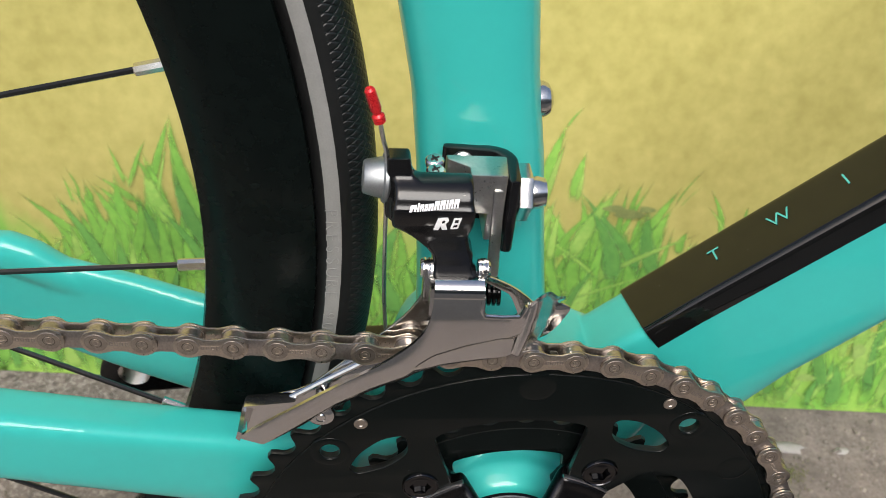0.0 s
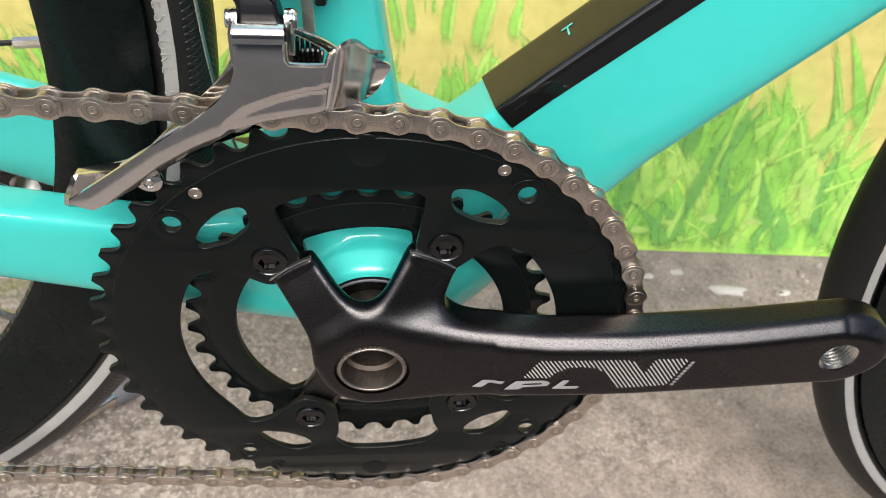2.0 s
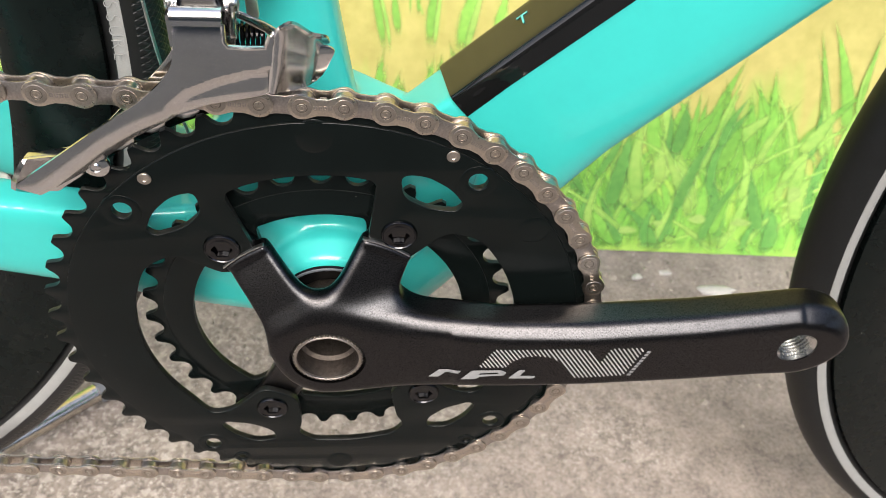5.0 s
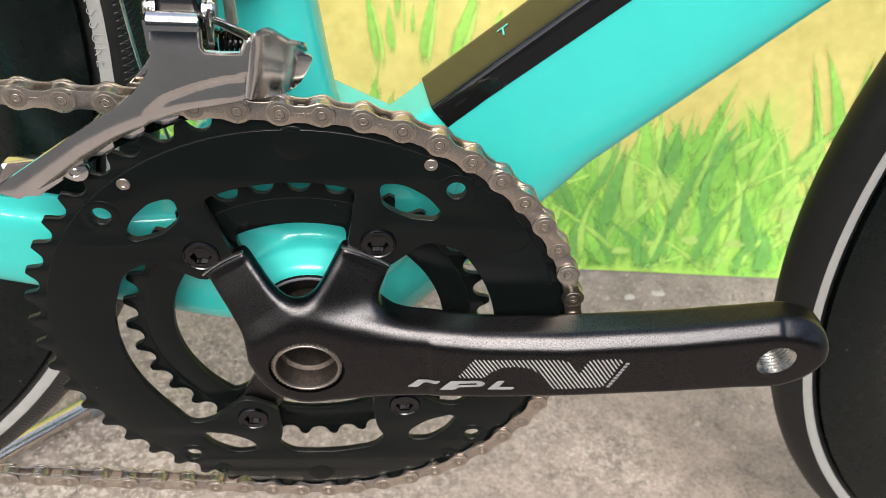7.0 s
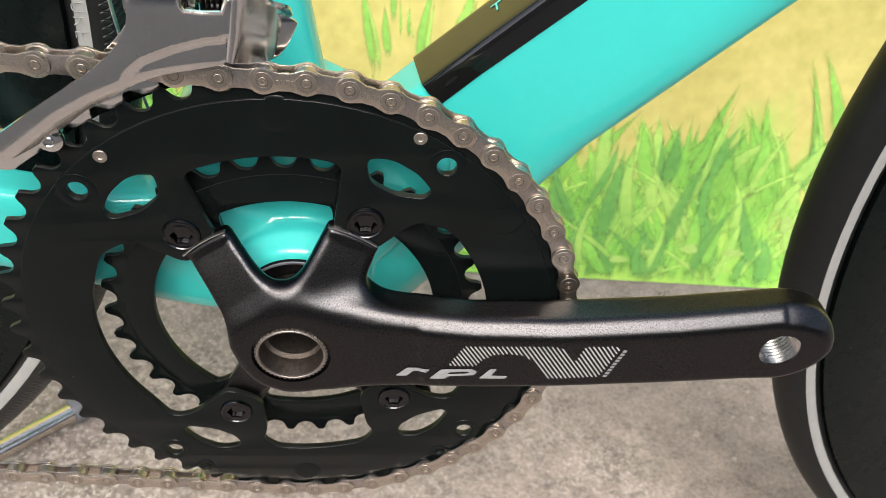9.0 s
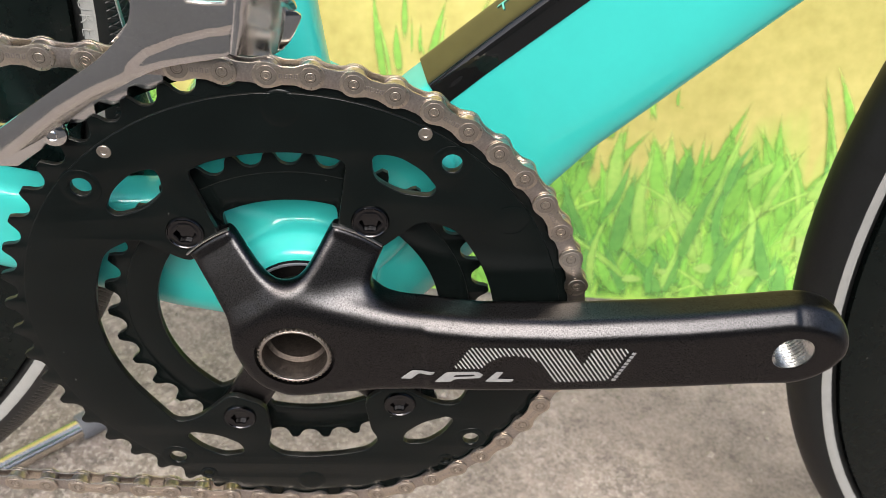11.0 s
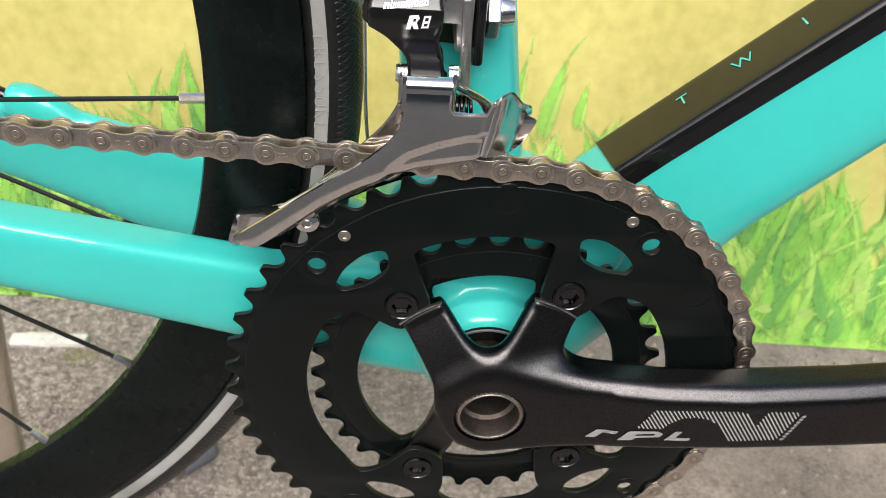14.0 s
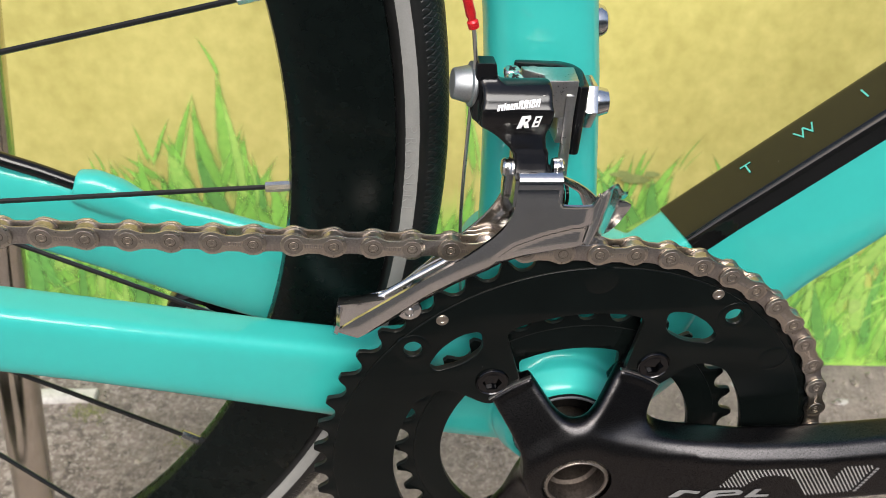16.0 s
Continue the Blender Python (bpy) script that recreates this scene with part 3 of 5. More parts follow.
def make_frame():
    seat = loft_xz([(-0.004, MID, 0.300, 0.030, 0.020), (-0.010, MID, 0.345, 0.026, 0.018), (-0.0155, MID, 0.40, 0.0225, 0.0155),
                    (-0.0204, MID, 0.447, 0.0204, 0.0145), (-0.0245, MID, 0.474, 0.0194, 0.0145), (-0.0298, MID, 0.505, 0.0204, 0.0145),
                    (-0.0423, MID, 0.60, 0.023, 0.0145), (-0.0643, MID, 0.76, 0.023, 0.0145)])
    rings = []
    for s in (-0.106, -0.08, -0.05, -0.02, 0.0, 0.012, 0.1, 0.3, 0.62):
        rings.append(tube_ring(s, 0.0142))
    down = skin(rings)
    shell = lathe([(0.0190, 0.0130), (0.0232, 0.0138), (0.0252, 0.0172), (0.0278, 0.0215), (0.0275, 0.076), (0.0235, 0.083)], 0, BB.z, 64)
    gusset = plate([rounded([(-0.050, 0.004), (-0.053, 0.030), (-0.046, 0.052), (-0.039, 0.076), (-0.010, 0.084), (0.034, 0.062), (0.058, 0.056), (0.052, 0.034), (0.030, 0.002), (0.0, -0.020), (-0.026, -0.014)], 0.012)], 0.0285, 0.0695, 0.005, (0, BB.z), 3)
    right = loft_xz([(0.0, 0.040, 0.302, 0.029, 0.014), (-0.045, 0.0345, 0.3142, 0.0293, 0.0095), (-0.09, 0.0235, 0.3288, 0.0200, 0.0088),
                     (-0.12, 0.0175, 0.3408, 0.0182, 0.0088), (-0.15, 0.012, 0.3525, 0.0166, 0.0088), (-0.178, 0.0083, 0.3618, 0.0155, 0.0088), (-0.205, 0.005, 0.3703, 0.0149, 0.0088), (-0.30, -0.006, 0.394, 0.0145, 0.009), (-0.385, -0.014, 0.414, 0.013, 0.007)], 7.0, 3.0)
    left = loft_xz([(0.0, 0.058, 0.306, 0.026, 0.014), (-0.045, 0.064, 0.3165, 0.0255, 0.0085), (-0.09, 0.0725, 0.3303, 0.0250, 0.0058),
                    (-0.15, 0.0825, 0.3452, 0.0238, 0.0055), (-0.185, 0.0875, 0.3548, 0.0208, 0.0055), (-0.205, 0.0895, 0.3600, 0.0192, 0.0055), (-0.23, 0.0925, 0.3665, 0.0178, 0.0055), (-0.30, 0.100, 0.387, 0.0165, 0.0055), (-0.385, 0.108, 0.414, 0.013, 0.005)], 4.0)
    hump = loft_xz([(-0.156, 0.0840, 0.3575, 0.004, 0.0045), (-0.172, 0.0855, 0.3660, 0.0065, 0.0060), (-0.184, 0.0864, 0.3728, 0.0085, 0.0064), (-0.193, 0.0868, 0.3765, 0.0086, 0.0066), (-0.1995, 0.0870, 0.3782, 0.0066, 0.0062)], 2.6)
    bore = lathe([(0.0204, 0.0), (0.0204, 0.1)], 0, BB.z, 48)
    me = fused([seat, down, shell, gusset, right, left, hump], 0.0012, 8, cuts=[bore])
    fr = bike_part("frame", me, TEAL, "glossy turquoise carbon frame")
    fr.matrix_parent_inverse = bicycle.matrix_world.inverted()
    # dark panel over the top of the down tube
    rings = []
    for s in (-0.022, 0.0, 0.1, 0.3, 0.6):
        ring = tube_ring(s, 0.0142, 0.0006, 160)
        keep = [p for p in ring if (p - down_tube_mid(s)).dot(DN) > down_tube_half(s) - 0.0100]
        keep.sort(key=lambda p: p.y)
        if s == -0.022:
            keep = [p + DT * (0.004 * (1 - (p.y - keep[0].y) / 0.0296)) for p in keep]
        rings.append(keep)
    n = min(len(r) for r in rings)
    bm = bmesh.new()
    vs = [[bm.verts.new(p) for p in r[:n]] for r in rings]
    for a, b in zip(vs, vs[1:]):
        for j in range(n - 1):
            bm.faces.new((a[j], a[j + 1], b[j + 1], b[j]))
    hung("down_tube_panel", bm, PANEL, fr, "gloss black panel along the down tube")
    for ch, s in (("T", 0.0158), ("W", 0.0411), ("I", 0.0658)):
        cu = bpy.data.curves.new("t", "FONT")
        cu.body, cu.size, cu.extrude, cu.align_x, cu.align_y = ch, 0.0084, 0.0001, "CENTER", "CENTER"
        cu.offset = -0.00008
        tmp = new("tmp", cu)
        me = bpy.data.meshes.new_from_object(tmp.evaluated_get(bpy.context.evaluated_depsgraph_get()))
        bpy.data.objects.remove(tmp)
        o = hung("letter", me, LETTER, fr, "turquoise letter on the dark panel")
        me.materials.clear()
        me.materials.append(LETTER)
        x, z = DT, DN
        y = z.cross(x)
        at = down_tube_mid(s) + DN * (down_tube_half(s) + 0.0009) + Y * 0.0022
        o.matrix_basis = Matrix(((x.x, y.x, z.x, at.x), (x.y, y.y, z.y, at.y), (x.z, y.z, z.z, at.z), (0, 0, 0, 1)))
    boss = lathe_along([(0.0001, 0.004), (0.0026, 0.0044), (0.0046, 0.0034), (0.0055, 0.0018), (0.0055, -0.003)], (-0.0045, MID, 0.4675), (1, 0, 0.12))
    hung("frame_bolt", boss, BRIGHT, fr, "domed steel bottle cage bolt")
    cup = lathe([(0.0135, 0.0135), (0.0190, 0.0128), (0.0203, 0.0124), (0.0207, 0.0132), (0.0207, 0.03), (0.0135, 0.03)], 0, BB.z, 64, closed=True)
    bc = bike_part("bearing_cup", cup, BOLT, "black bottom bracket bearing cup")
    hung("bearing_seal", lathe([(0.0190, 0.0130), (0.0192, 0.0121), (0.0200, 0.0119), (0.0203, 0.0126), (0.0200, 0.0134)], 0, BB.z, 64, closed=True), GREY_CAP, bc, "grey seal ring of the bearing cup")
    hose = sweep(bend([(-0.186, 0.0872, 0.3735), (-0.1989, 0.0870, 0.3787), (-0.2128, 0.0870, 0.3850), (-0.2269, 0.0872, 0.3905), (-0.26, 0.090, 0.403), (-0.34, 0.098, 0.437)]), 0.0030, 16)
    bike_part("brake_hose", hose, SATIN, "black hose running into the chainstay")


make_frame()

# ---- chainrings ----
TURN = 96.3        # how far the crankset is turned: the middle between its two upper arms


def toothed(teeth, phase, rise=0.0013, seat=0.0039):
    """Outline of a chainring, its gaps at phase."""
    R = 0.0127 / 2 / math.sin(math.pi / teeth)
    out = []
    step = 360 / teeth
    for i in range(teeth):
        g = phase + step * i
        c = Vector(polar(R, g))
        rad, tan = Vector(polar(1, g)), Vector(polar(1, g + 90))
        for a in (-62, -38, -12, 12, 38, 62):
            out.append(tuple(c - rad * seat * math.cos(radians(a)) + tan * seat * math.sin(radians(a))))
        tip = polar(R + rise, g + step * 0.42), polar(R + rise, g + step * 0.58)
        flank = polar(R - 0.0002, g + step * 0.335), polar(R - 0.0002, g + step * 0.665)
        out += [flank[0], tip[0], tip[1], flank[1]]
    return out


def ring_windows():
    up, dn = TURN, TURN + 180
    tab = 0.0455
    mid = arc(0.0742, up - 15, up + 14, 6) + [polar(0.0738, up + 20), polar(tab, up + 25), polar(tab, up + 44), polar(0.0655, up + 47)]
    mid += arc(0.0712, up + 56, up + 120, 10) + [polar(0.0735, up + 130), polar(0.0655, up + 134), polar(tab, up + 136), polar(tab, up + 155), polar(0.0625, up + 161), polar(0.0690, up + 160.5)]
    mid += arc(0.0732, up + 166, up + 194, 6) + [polar(0.0690, up + 199.5), polar(0.0625, up + 199), polar(tab, up + 205), polar(tab, up + 224), polar(0.0655, up + 226), polar(0.0735, up + 230)]
    mid += arc(0.0712, up + 240, up + 304, 10) + [polar(0.0655, up + 313), polar(tab, up + 316), polar(tab, up + 335), polar(0.0738, up + 339.5)]
    out = [rounded(mid, 0.0045)]
    for base, sign in ((up, 1), (up, -1), (dn, 1), (dn, -1)):
        e, g = (0.0013, 0.0) if base == dn else (0.0, 0.0021)
        out.append(rounded([polar(0.0755 + g * 1.6, base + sign * (26.0 - 450 * e - 300 * g)), polar(0.0795 + e + g, base + sign * 31.0), polar(0.0792 + e + g * 0.8, base + sign * 38), polar(0.0765 + e + g * 0.8, base + sign * (43.6 + 450 * e)),
                            polar(0.0742, base + sign * (43.6 + 450 * e)), polar(0.0697, base + sign * 36.5), polar(0.0705, base + sign * 28.5)], 0.0035))
    for base, sign in ((up, 1), (up, -1), (dn, 1), (dn, -1)):
        out.append(circle(*polar(0.0885 if base == up else 0.0908, base + sign * 41.8), 0.0033, 20))
    out += [circle(*polar(r, a), 0.0017, 16) for r, a in SMALL_HOLES]
    return out


SMALL_HOLES = ((0.0941, 244.0), (0.0941, 307.9))
RING_BOLTS = [130.1, 62.2, 313.3, 242.6]


def edged(bm):
    """A plate of the black metal whose cut edges are grey."""
    me = mesh_of(bm)
    for m in (RING, RING_EDGE):
        me.materials.append(m)
    for f in me.polygons:
        f.material_index = 1 if abs(f.normal.y) < 0.45 else 0
    return me


def make_rings():
    at = (0, BB.z)
    wins = ring_windows()
    bolts = [circle(*polar(0.055, a), 0.0052, 20) for a in RING_BOLTS]
    base = plate([toothed(50, 27.85)] + wins + bolts, 0.0005, 0.0026, 0.00025, at)
    body = plate([arc(0.0948, 0, 356, 89)] + wins + bolts, -0.0002, 0.0025, 0.0004, at, 2)
    ring = bike_part("outer_chainring", edged(join(base, body)), RING, "black fifty-tooth outer chainring with cut-out windows")
    hole = []
    for i in range(360):
        a = 1.0 * i
        off = min(abs((a - b + 180) % 360 - 180) for b in RING_BOLTS)
        hole.append(polar(0.0515 - 0.0070 * max(0.0, min(1.0, (13.2 - off) / 4.0)) ** 2, a))
    small = join(plate([toothed(34, 90.9, seat=0.0040), hole], 0.0074, 0.0094, 0.0003, at), plate([circle(0, 0, 0.0625, 90), hole], 0.0069, 0.0098, 0.0003, at))
    bike_part("inner_chainring", edged(small), RING, "black inner chainring behind the outer one")
    # rivets and pressed dimples
    for deg, r in ((127.7, 0.0918), (62.8, 0.0928)):
        x, z = polar(r, deg)
        rv = lathe([(0.0022, 0.0004), (0.0022, -0.0006), (0.0021, -0.0007), (0.0010, -0.0007), (0.0008, -0.0005), (0.00002, -0.0005)], x, z + BB.z, 24)
        hung("ramp_rivet", rv, PIN, ring, "small steel ramp rivet")
    for base, sign in ((TURN, 1), (TURN, -1), (TURN + 180, 1), (TURN + 180, -1)):
        x, z = polar(0.0885 if base == TURN else 0.0908, base + sign * 41.8)
        prof = [(0.0034, 0.0001), (0.0037, -0.0003), (0.0044, -0.0004), (0.0056, -0.0005), (0.0064, -0.0003), (0.0068, 0.0002), (0.0060, 0.0006), (0.0036, 0.0006)]
        hung("pressed_dimple", lathe(prof, x, z + BB.z, 32, closed=True), RING, ring)
    for r, deg in SMALL_HOLES:
        x, z = polar(r, deg)
        hung("pressed_dimple", lathe([(0.0018, 0.0), (0.0021, -0.0005), (0.0027, -0.0006), (0.0034, -0.0004), (0.0037, 0.0002), (0.0020, 0.0004)], x, z + BB.z, 28, closed=True), RING, ring)
    for deg, r in ((91, 0.0892), (35, 0.0885), (271, 0.0890)):
        x, z = polar(r, deg)
        prof = [(0.0066, 0.0003), (0.0058, -0.00022), (0.0046, -0.00036), (0.0026, -0.00040), (0.00002, -0.00040)]
        hung("pressed_ramp", lathe(prof, x, z + BB.z, 28), RING, ring)
    for a in RING_BOLTS:
        x, z = polar(0.055, a)
        z += BB.z
        prof = [(0.0063, 0.0006), (0.0063, -0.0006), (0.0060, -0.0011), (0.0057, -0.0012), (0.0054, -0.0009), (0.0041, -0.0008), (0.0040, 0.0014), (0.00002, 0.0016)]
        head = lathe(prof, x, z, 36)
        star = [(x + (0.0028 if i % 2 else 0.0039) * math.cos(math.pi * i / 6), z + (0.0028 if i % 2 else 0.0039) * math.sin(math.pi * i / 6)) for i in range(12)]
        socket = plate([circle(x, z, 0.0046, 24), rounded(star, 0.0006, 2)], -0.0009, 0.0013, 0.0002)
        hung("chainring_bolt", join(head, socket), BOLT_STEEL, ring, "black star-socket chainring bolt")


make_rings()

# ---- crank ----
ARM = 5.1
AX, AH = Vector((math.cos(radians(ARM)), 0, math.sin(radians(ARM)))), Vector((-math.sin(radians(ARM)), 0, math.cos(radians(ARM))))


def arm_point(s, h, y):
    return BB + AX * s + AH * h + Y * y


def smin(a, b, k):
    h = np.clip(0.5 + 0.5 * (b - a) / k, 0, 1)
    return b * (1 - h) + a * h - k * h * (1 - h)


def smax(a, b, k):
    return -smin(-a, -b, k)


def surface_of(field, low, step):
    """The skin where a field of distances is nought: one point in each cell that it crosses, joined to its neighbours."""
    neg = field < 0
    nx, ny, nz = field.shape
    total, hits = np.zeros((nx - 1, ny - 1, nz - 1, 3)), np.zeros((nx - 1, ny - 1, nz - 1))
    corners = [(a, b, c) for a in (0, 1) for b in (0, 1) for c in (0, 1)]

    def at(arr, c):
        return arr[c[0]:nx - 1 + c[0], c[1]:ny - 1 + c[1], c[2]:nz - 1 + c[2]]

    for a in corners:
        for axis in range(3):
            if a[axis]:
                continue
            b = tuple(v + (1 if k == axis else 0) for k, v in enumerate(a))
            fa, fb = at(field, a), at(field, b)
            cross = at(neg, a) != at(neg, b)
            t = np.where(cross, fa / np.where(cross, fa - fb, 1), 0)
            for k in range(3):
                total[..., k] += np.where(cross, a[k] + (t if k == axis else 0), 0)
            hits += cross
    live = hits > 0
    ids = np.full(live.shape, -1)
    ids[live] = np.arange(live.sum())
    pts = (np.argwhere(live) + total[live] / hits[live][:, None]) * step + np.array(low)
    quads = []
    for axis in range(3):
        u, v = [k for k in range(3) if k != axis]
        sl0, sl1 = [slice(1, -1)] * 3, [slice(1, -1)] * 3
        sl0[axis], sl1[axis] = slice(0, -1), slice(1, None)
        where = np.argwhere(neg[tuple(sl0)] != neg[tuple(sl1)])
        base = where + np.array([0 if k == axis else 1 for k in range(3)])
        ring = []
        for du, dv in ((-1, -1), (0, -1), (0, 0), (-1, 0)):
            c = base.copy()
            c[:, u] += du
            c[:, v] += dv
            ring.append(ids[c[:, 0], c[:, 1], c[:, 2]])
        quads.append(np.stack(ring, 1))
    quads = np.concatenate(quads)
    me = bpy.data.meshes.new("skin")
    me.from_pydata(pts.tolist(), [], quads[(quads >= 0).all(1)].tolist())
    bm = bmesh.new()
    bm.from_mesh(me)
    bpy.data.meshes.remove(me)
    return bm


def make_crank():
    st = [(-0.010, 16.0, 16.0, -15.6, -1), (0.0, 17.0, 17.0, -15.8, -1), (0.022, 17.2, 18.0, -17.0, -2), (0.045, 16.4, 17.2, -19.8, -3), (0.065, 15.4, 15.8, -22.4, -6.5),
          (0.095, 15.0, 15.0, -24.6, -8), (0.135, 15.6, 15.2, -25.0, -9), (0.160, 16.1, 16.0, -24.6, -9), (0.170, 16.8, 16.4, -24.4, -9), (0.198, 16.2, 16.4, -24.4, -9)]
    step = 0.66
    gs, gh, gy = np.arange(-54, 195, step), np.arange(-56, 60, step), np.arange(-29, 12, step)
    S, H, V = np.meshgrid(gs, gh, gy, indexing="ij")
    xs = [r[0] * 1000 for r in st]
    hb, ht, yf, yb = [np.interp(S, xs, [r[k] for r in st]) for k in (1, 2, 3, 4)]
    q = np.hypot((S - 172) * 0.80, H) - np.where(H > 0, ht, hb)
    side = np.where(S > 172, q, np.maximum(H - ht, -hb - H))
    bevel = np.where(S > 172, q + 2.0 + 3.4 * np.clip(H / 10, -0.3, 1), H - ht + 4.5)
    arm = smax(smax(side, np.maximum(yf - V, V - yb), 2.2), (bevel - (V - yf)) * 0.7071, 1.4)
    arm = smax(arm, (np.where(S > 172, -9, -hb - H + 1.8) - (V - yf)) * 0.7071, 0.8)
    arm = np.maximum(arm, -S)
    boss = smax(np.hypot(S, H + 1) - 19.0, np.maximum(-15.8 - V, V + 1), 2.0)
    body = smin(arm, boss, 5)

    def footprint(deg, wide):
        a = radians(deg - ARM)
        r, t = S * math.cos(a) + H * math.sin(a), -S * math.sin(a) + H * math.cos(a)
        return smax(np.maximum(np.abs(t) - np.interp(r, (0, 20, 34, 49), wide), -r), np.hypot(S, H) - 48.8, 0.6)

    along = []
    for deg in (126.2, 62.6):
        a = radians(deg - ARM)
        along.append(S * math.cos(a) + H * math.sin(a))
    along = np.maximum(smax(along[0], along[1], 5), 0)
    front = np.interp(along, (0, 10, 15, 20, 25, 30, 38, 45), (-15.4, -15.2, -14.7, -13.5, -11.7, -9.4, -5.5, -1.8))
    flat = smin(footprint(126.2, (12, 11, 9.6, 9.0)), footprint(62.6, (12, 11.5, 10.4, 9.6)), 15)
    flat = smin(flat, np.maximum(np.maximum(np.abs(H) - np.interp(S, (0, 18, 50), (14.5, 14.5, 4)), S - 60), -S), 16)
    high = smax(flat, np.maximum(front - V, V - np.minimum(front + 7.5, 6)), 3.0)
    front = np.interp(np.hypot(S, H), (0, 14, 22, 30, 38, 49), (-10, -6, -1.0, 1.2, 2.4, 3.0))
    flat = smin(footprint(241.5, (13, 11, 8, 7.2)), footprint(309.5, (13, 11, 8, 7.2)), 5)
    low = smax(flat, np.maximum(front - V, V - 8), 2.0)
    body = smin(smin(body, high, 11), low, 7)
    flat = np.interp(S, (-60, 8, 24, 45, 60), (-15.2, -15.2, -16.9, -19.8, -40))
    body = smax(body, flat - V, 2.5)
    for a in RING_BOLTS:
        bx, bh = polar(55, a - ARM)
        ca, sa = polar(1, a - ARM)
        r, t = S * ca + H * sa, -S * sa + H * ca
        pad = np.minimum(np.hypot(S - bx, H - bh) - 8.5, np.maximum(np.abs(t) - 8.0, np.maximum(r - 55, 38 - r)))
        body = np.minimum(body, np.maximum(pad, np.maximum(3.6 - V, V - 8)))
    skin_bm = surface_of(body, (gs[0], gh[0], gy[0]), step)
    for v in skin_bm.verts:
        v.co = arm_point(v.co.x / 1000, v.co.y / 1000, v.co.z / 1000)
    ped = arm_point(0.1722, -0.0006, 0)
    cuts = [lathe([(0.0122, -0.03), (0.0122, 0.03)], 0, BB.z, 64), lathe([(0.0140, -0.03), (0.0140, -0.0125)], 0, BB.z, 64), lathe([(0.0073, -0.04), (0.0073, 0.01)], ped.x, ped.z, 48)]
    form = new("tmp", mesh_of(skin_bm))
    sm = form.modifiers.new("s", "SMOOTH")
    sm.factor, sm.iterations = 0.5, 7
    cutters = [new("cut", mesh_of(c)) for c in cuts]
    for c in cutters:
        b = form.modifiers.new("b", "BOOLEAN")
        b.operation, b.object, b.solver = "DIFFERENCE", c, "EXACT"
    bpy.context.view_layer.update()
    me = bpy.data.meshes.new_from_object(form.evaluated_get(bpy.context.evaluated_depsgraph_get()))
    for o in (form, *cutters):
        bpy.data.objects.remove(o)
    me.materials.clear()
    smooth(me, 40)
    hull = mathutils.bvhtree.BVHTree.FromPolygons([v.co.copy() for v in me.vertices], [tuple(f.vertices) for f in me.polygons])
    ob = bike_part("crank_arm", me, CRANK, "black metallic crank arm with spider, no pedal fitted")
    # knurled spindle sleeve
    knurl = [(0.0130 if i % 4 in (1, 2) else 0.0124) for i in range(176)]
    rim = join(plate([[polar(r, 360 * i / 176) for i, r in enumerate(knurl)], circle(0, 0, 0.0115, 48)], -0.0150, -0.0120, 0.0002, (0, BB.z)), plate([circle(0, 0, 0.0122, 64), circle(0, 0, 0.0114, 64)], -0.0153, -0.0125, 0.0003, (0, BB.z), 2))
    tube = lathe([(0.0121, -0.0145), (0.0116, -0.0149), (0.0113, -0.0140), (0.0111, -0.0065), (0.0098, -0.0052), (0.0096, 0.012), (0.0096, 0.02), (0.0121, 0.02)], 0, BB.z, 56, closed=True)
    hung("spindle_sleeve", rim, SLEEVE, ob, "knurled bare-steel spindle sleeve")
    hung("spindle_bore", tube, BORE, ob, "stepped dark bore of the hollow spindle")
    for c in (126.2, 63.6):
        lip = plate([[polar(0.0493, c - 10.8 + 21.6 * i / 12) for i in range(13)] + [polar(0.0487, c + 10.8 - 21.6 * i / 12) for i in range(13)]], -0.0013, 0.0004, 0.0002, (0, BB.z))
        hung("machined_edge", lip, STEEL, ob, "thin bare-metal edge at the end of the spider arm")
    # black disc in place of the shade deep in the hollow spindle
    hung("bore_shade_disc", lathe([(0.00002, 0.011), (0.0094, 0.011), (0.0094, 0.019), (0.00002, 0.019)], 0, BB.z, 32), BLACK, ob, "black disc painted for the shade inside the spindle")
    prof = [(0.0074, -0.0238)]
    for i in range(9):
        y = -0.0236 + i * 0.0015
        prof += [(0.0071, y), (0.0061, y + 0.00075)]
    prof += [(0.0070, -0.0098), (0.0075, -0.0098)]
    hung("pedal_thread", lathe(prof, ped.x, ped.z, 40, closed=True), THREAD, ob, "bright threaded pedal hole")
    # printed marks: hatched zigzag and three slanted blocks
    def strip(a, b, w, name, mat, label=""):
        a, b = Vector((a[0], a[1])), Vector((b[0], b[1]))
        d = (b - a).normalized()
        q = Vector((-d.y, d.x)) * w / 2
        bm = bmesh.new()
        f = [(hull.ray_cast(arm_point(p.x, p.y, -0.06), Y)[0] or arm_point(p.x, p.y, face_y(p.x))) - Y * 0.0004 for p in (a - q, b - q, b + q, a + q)]
        bm.faces.new([bm.verts.new(p) for p in f])
        bmesh.ops.solidify(bm, geom=bm.faces[:], thickness=0.00012)
        return hung(name, bm, mat, ob, label)

    def face_y(s):
        pts = [(x, yf / 1000) for x, _, _, yf, _ in st]
        for (x0, y0), (x1, y1) in zip(pts, pts[1:]):
            if x0 <= s <= x1:
                return y0 + (y1 - y0) * (s - x0) / (x1 - x0)
        return -0.024

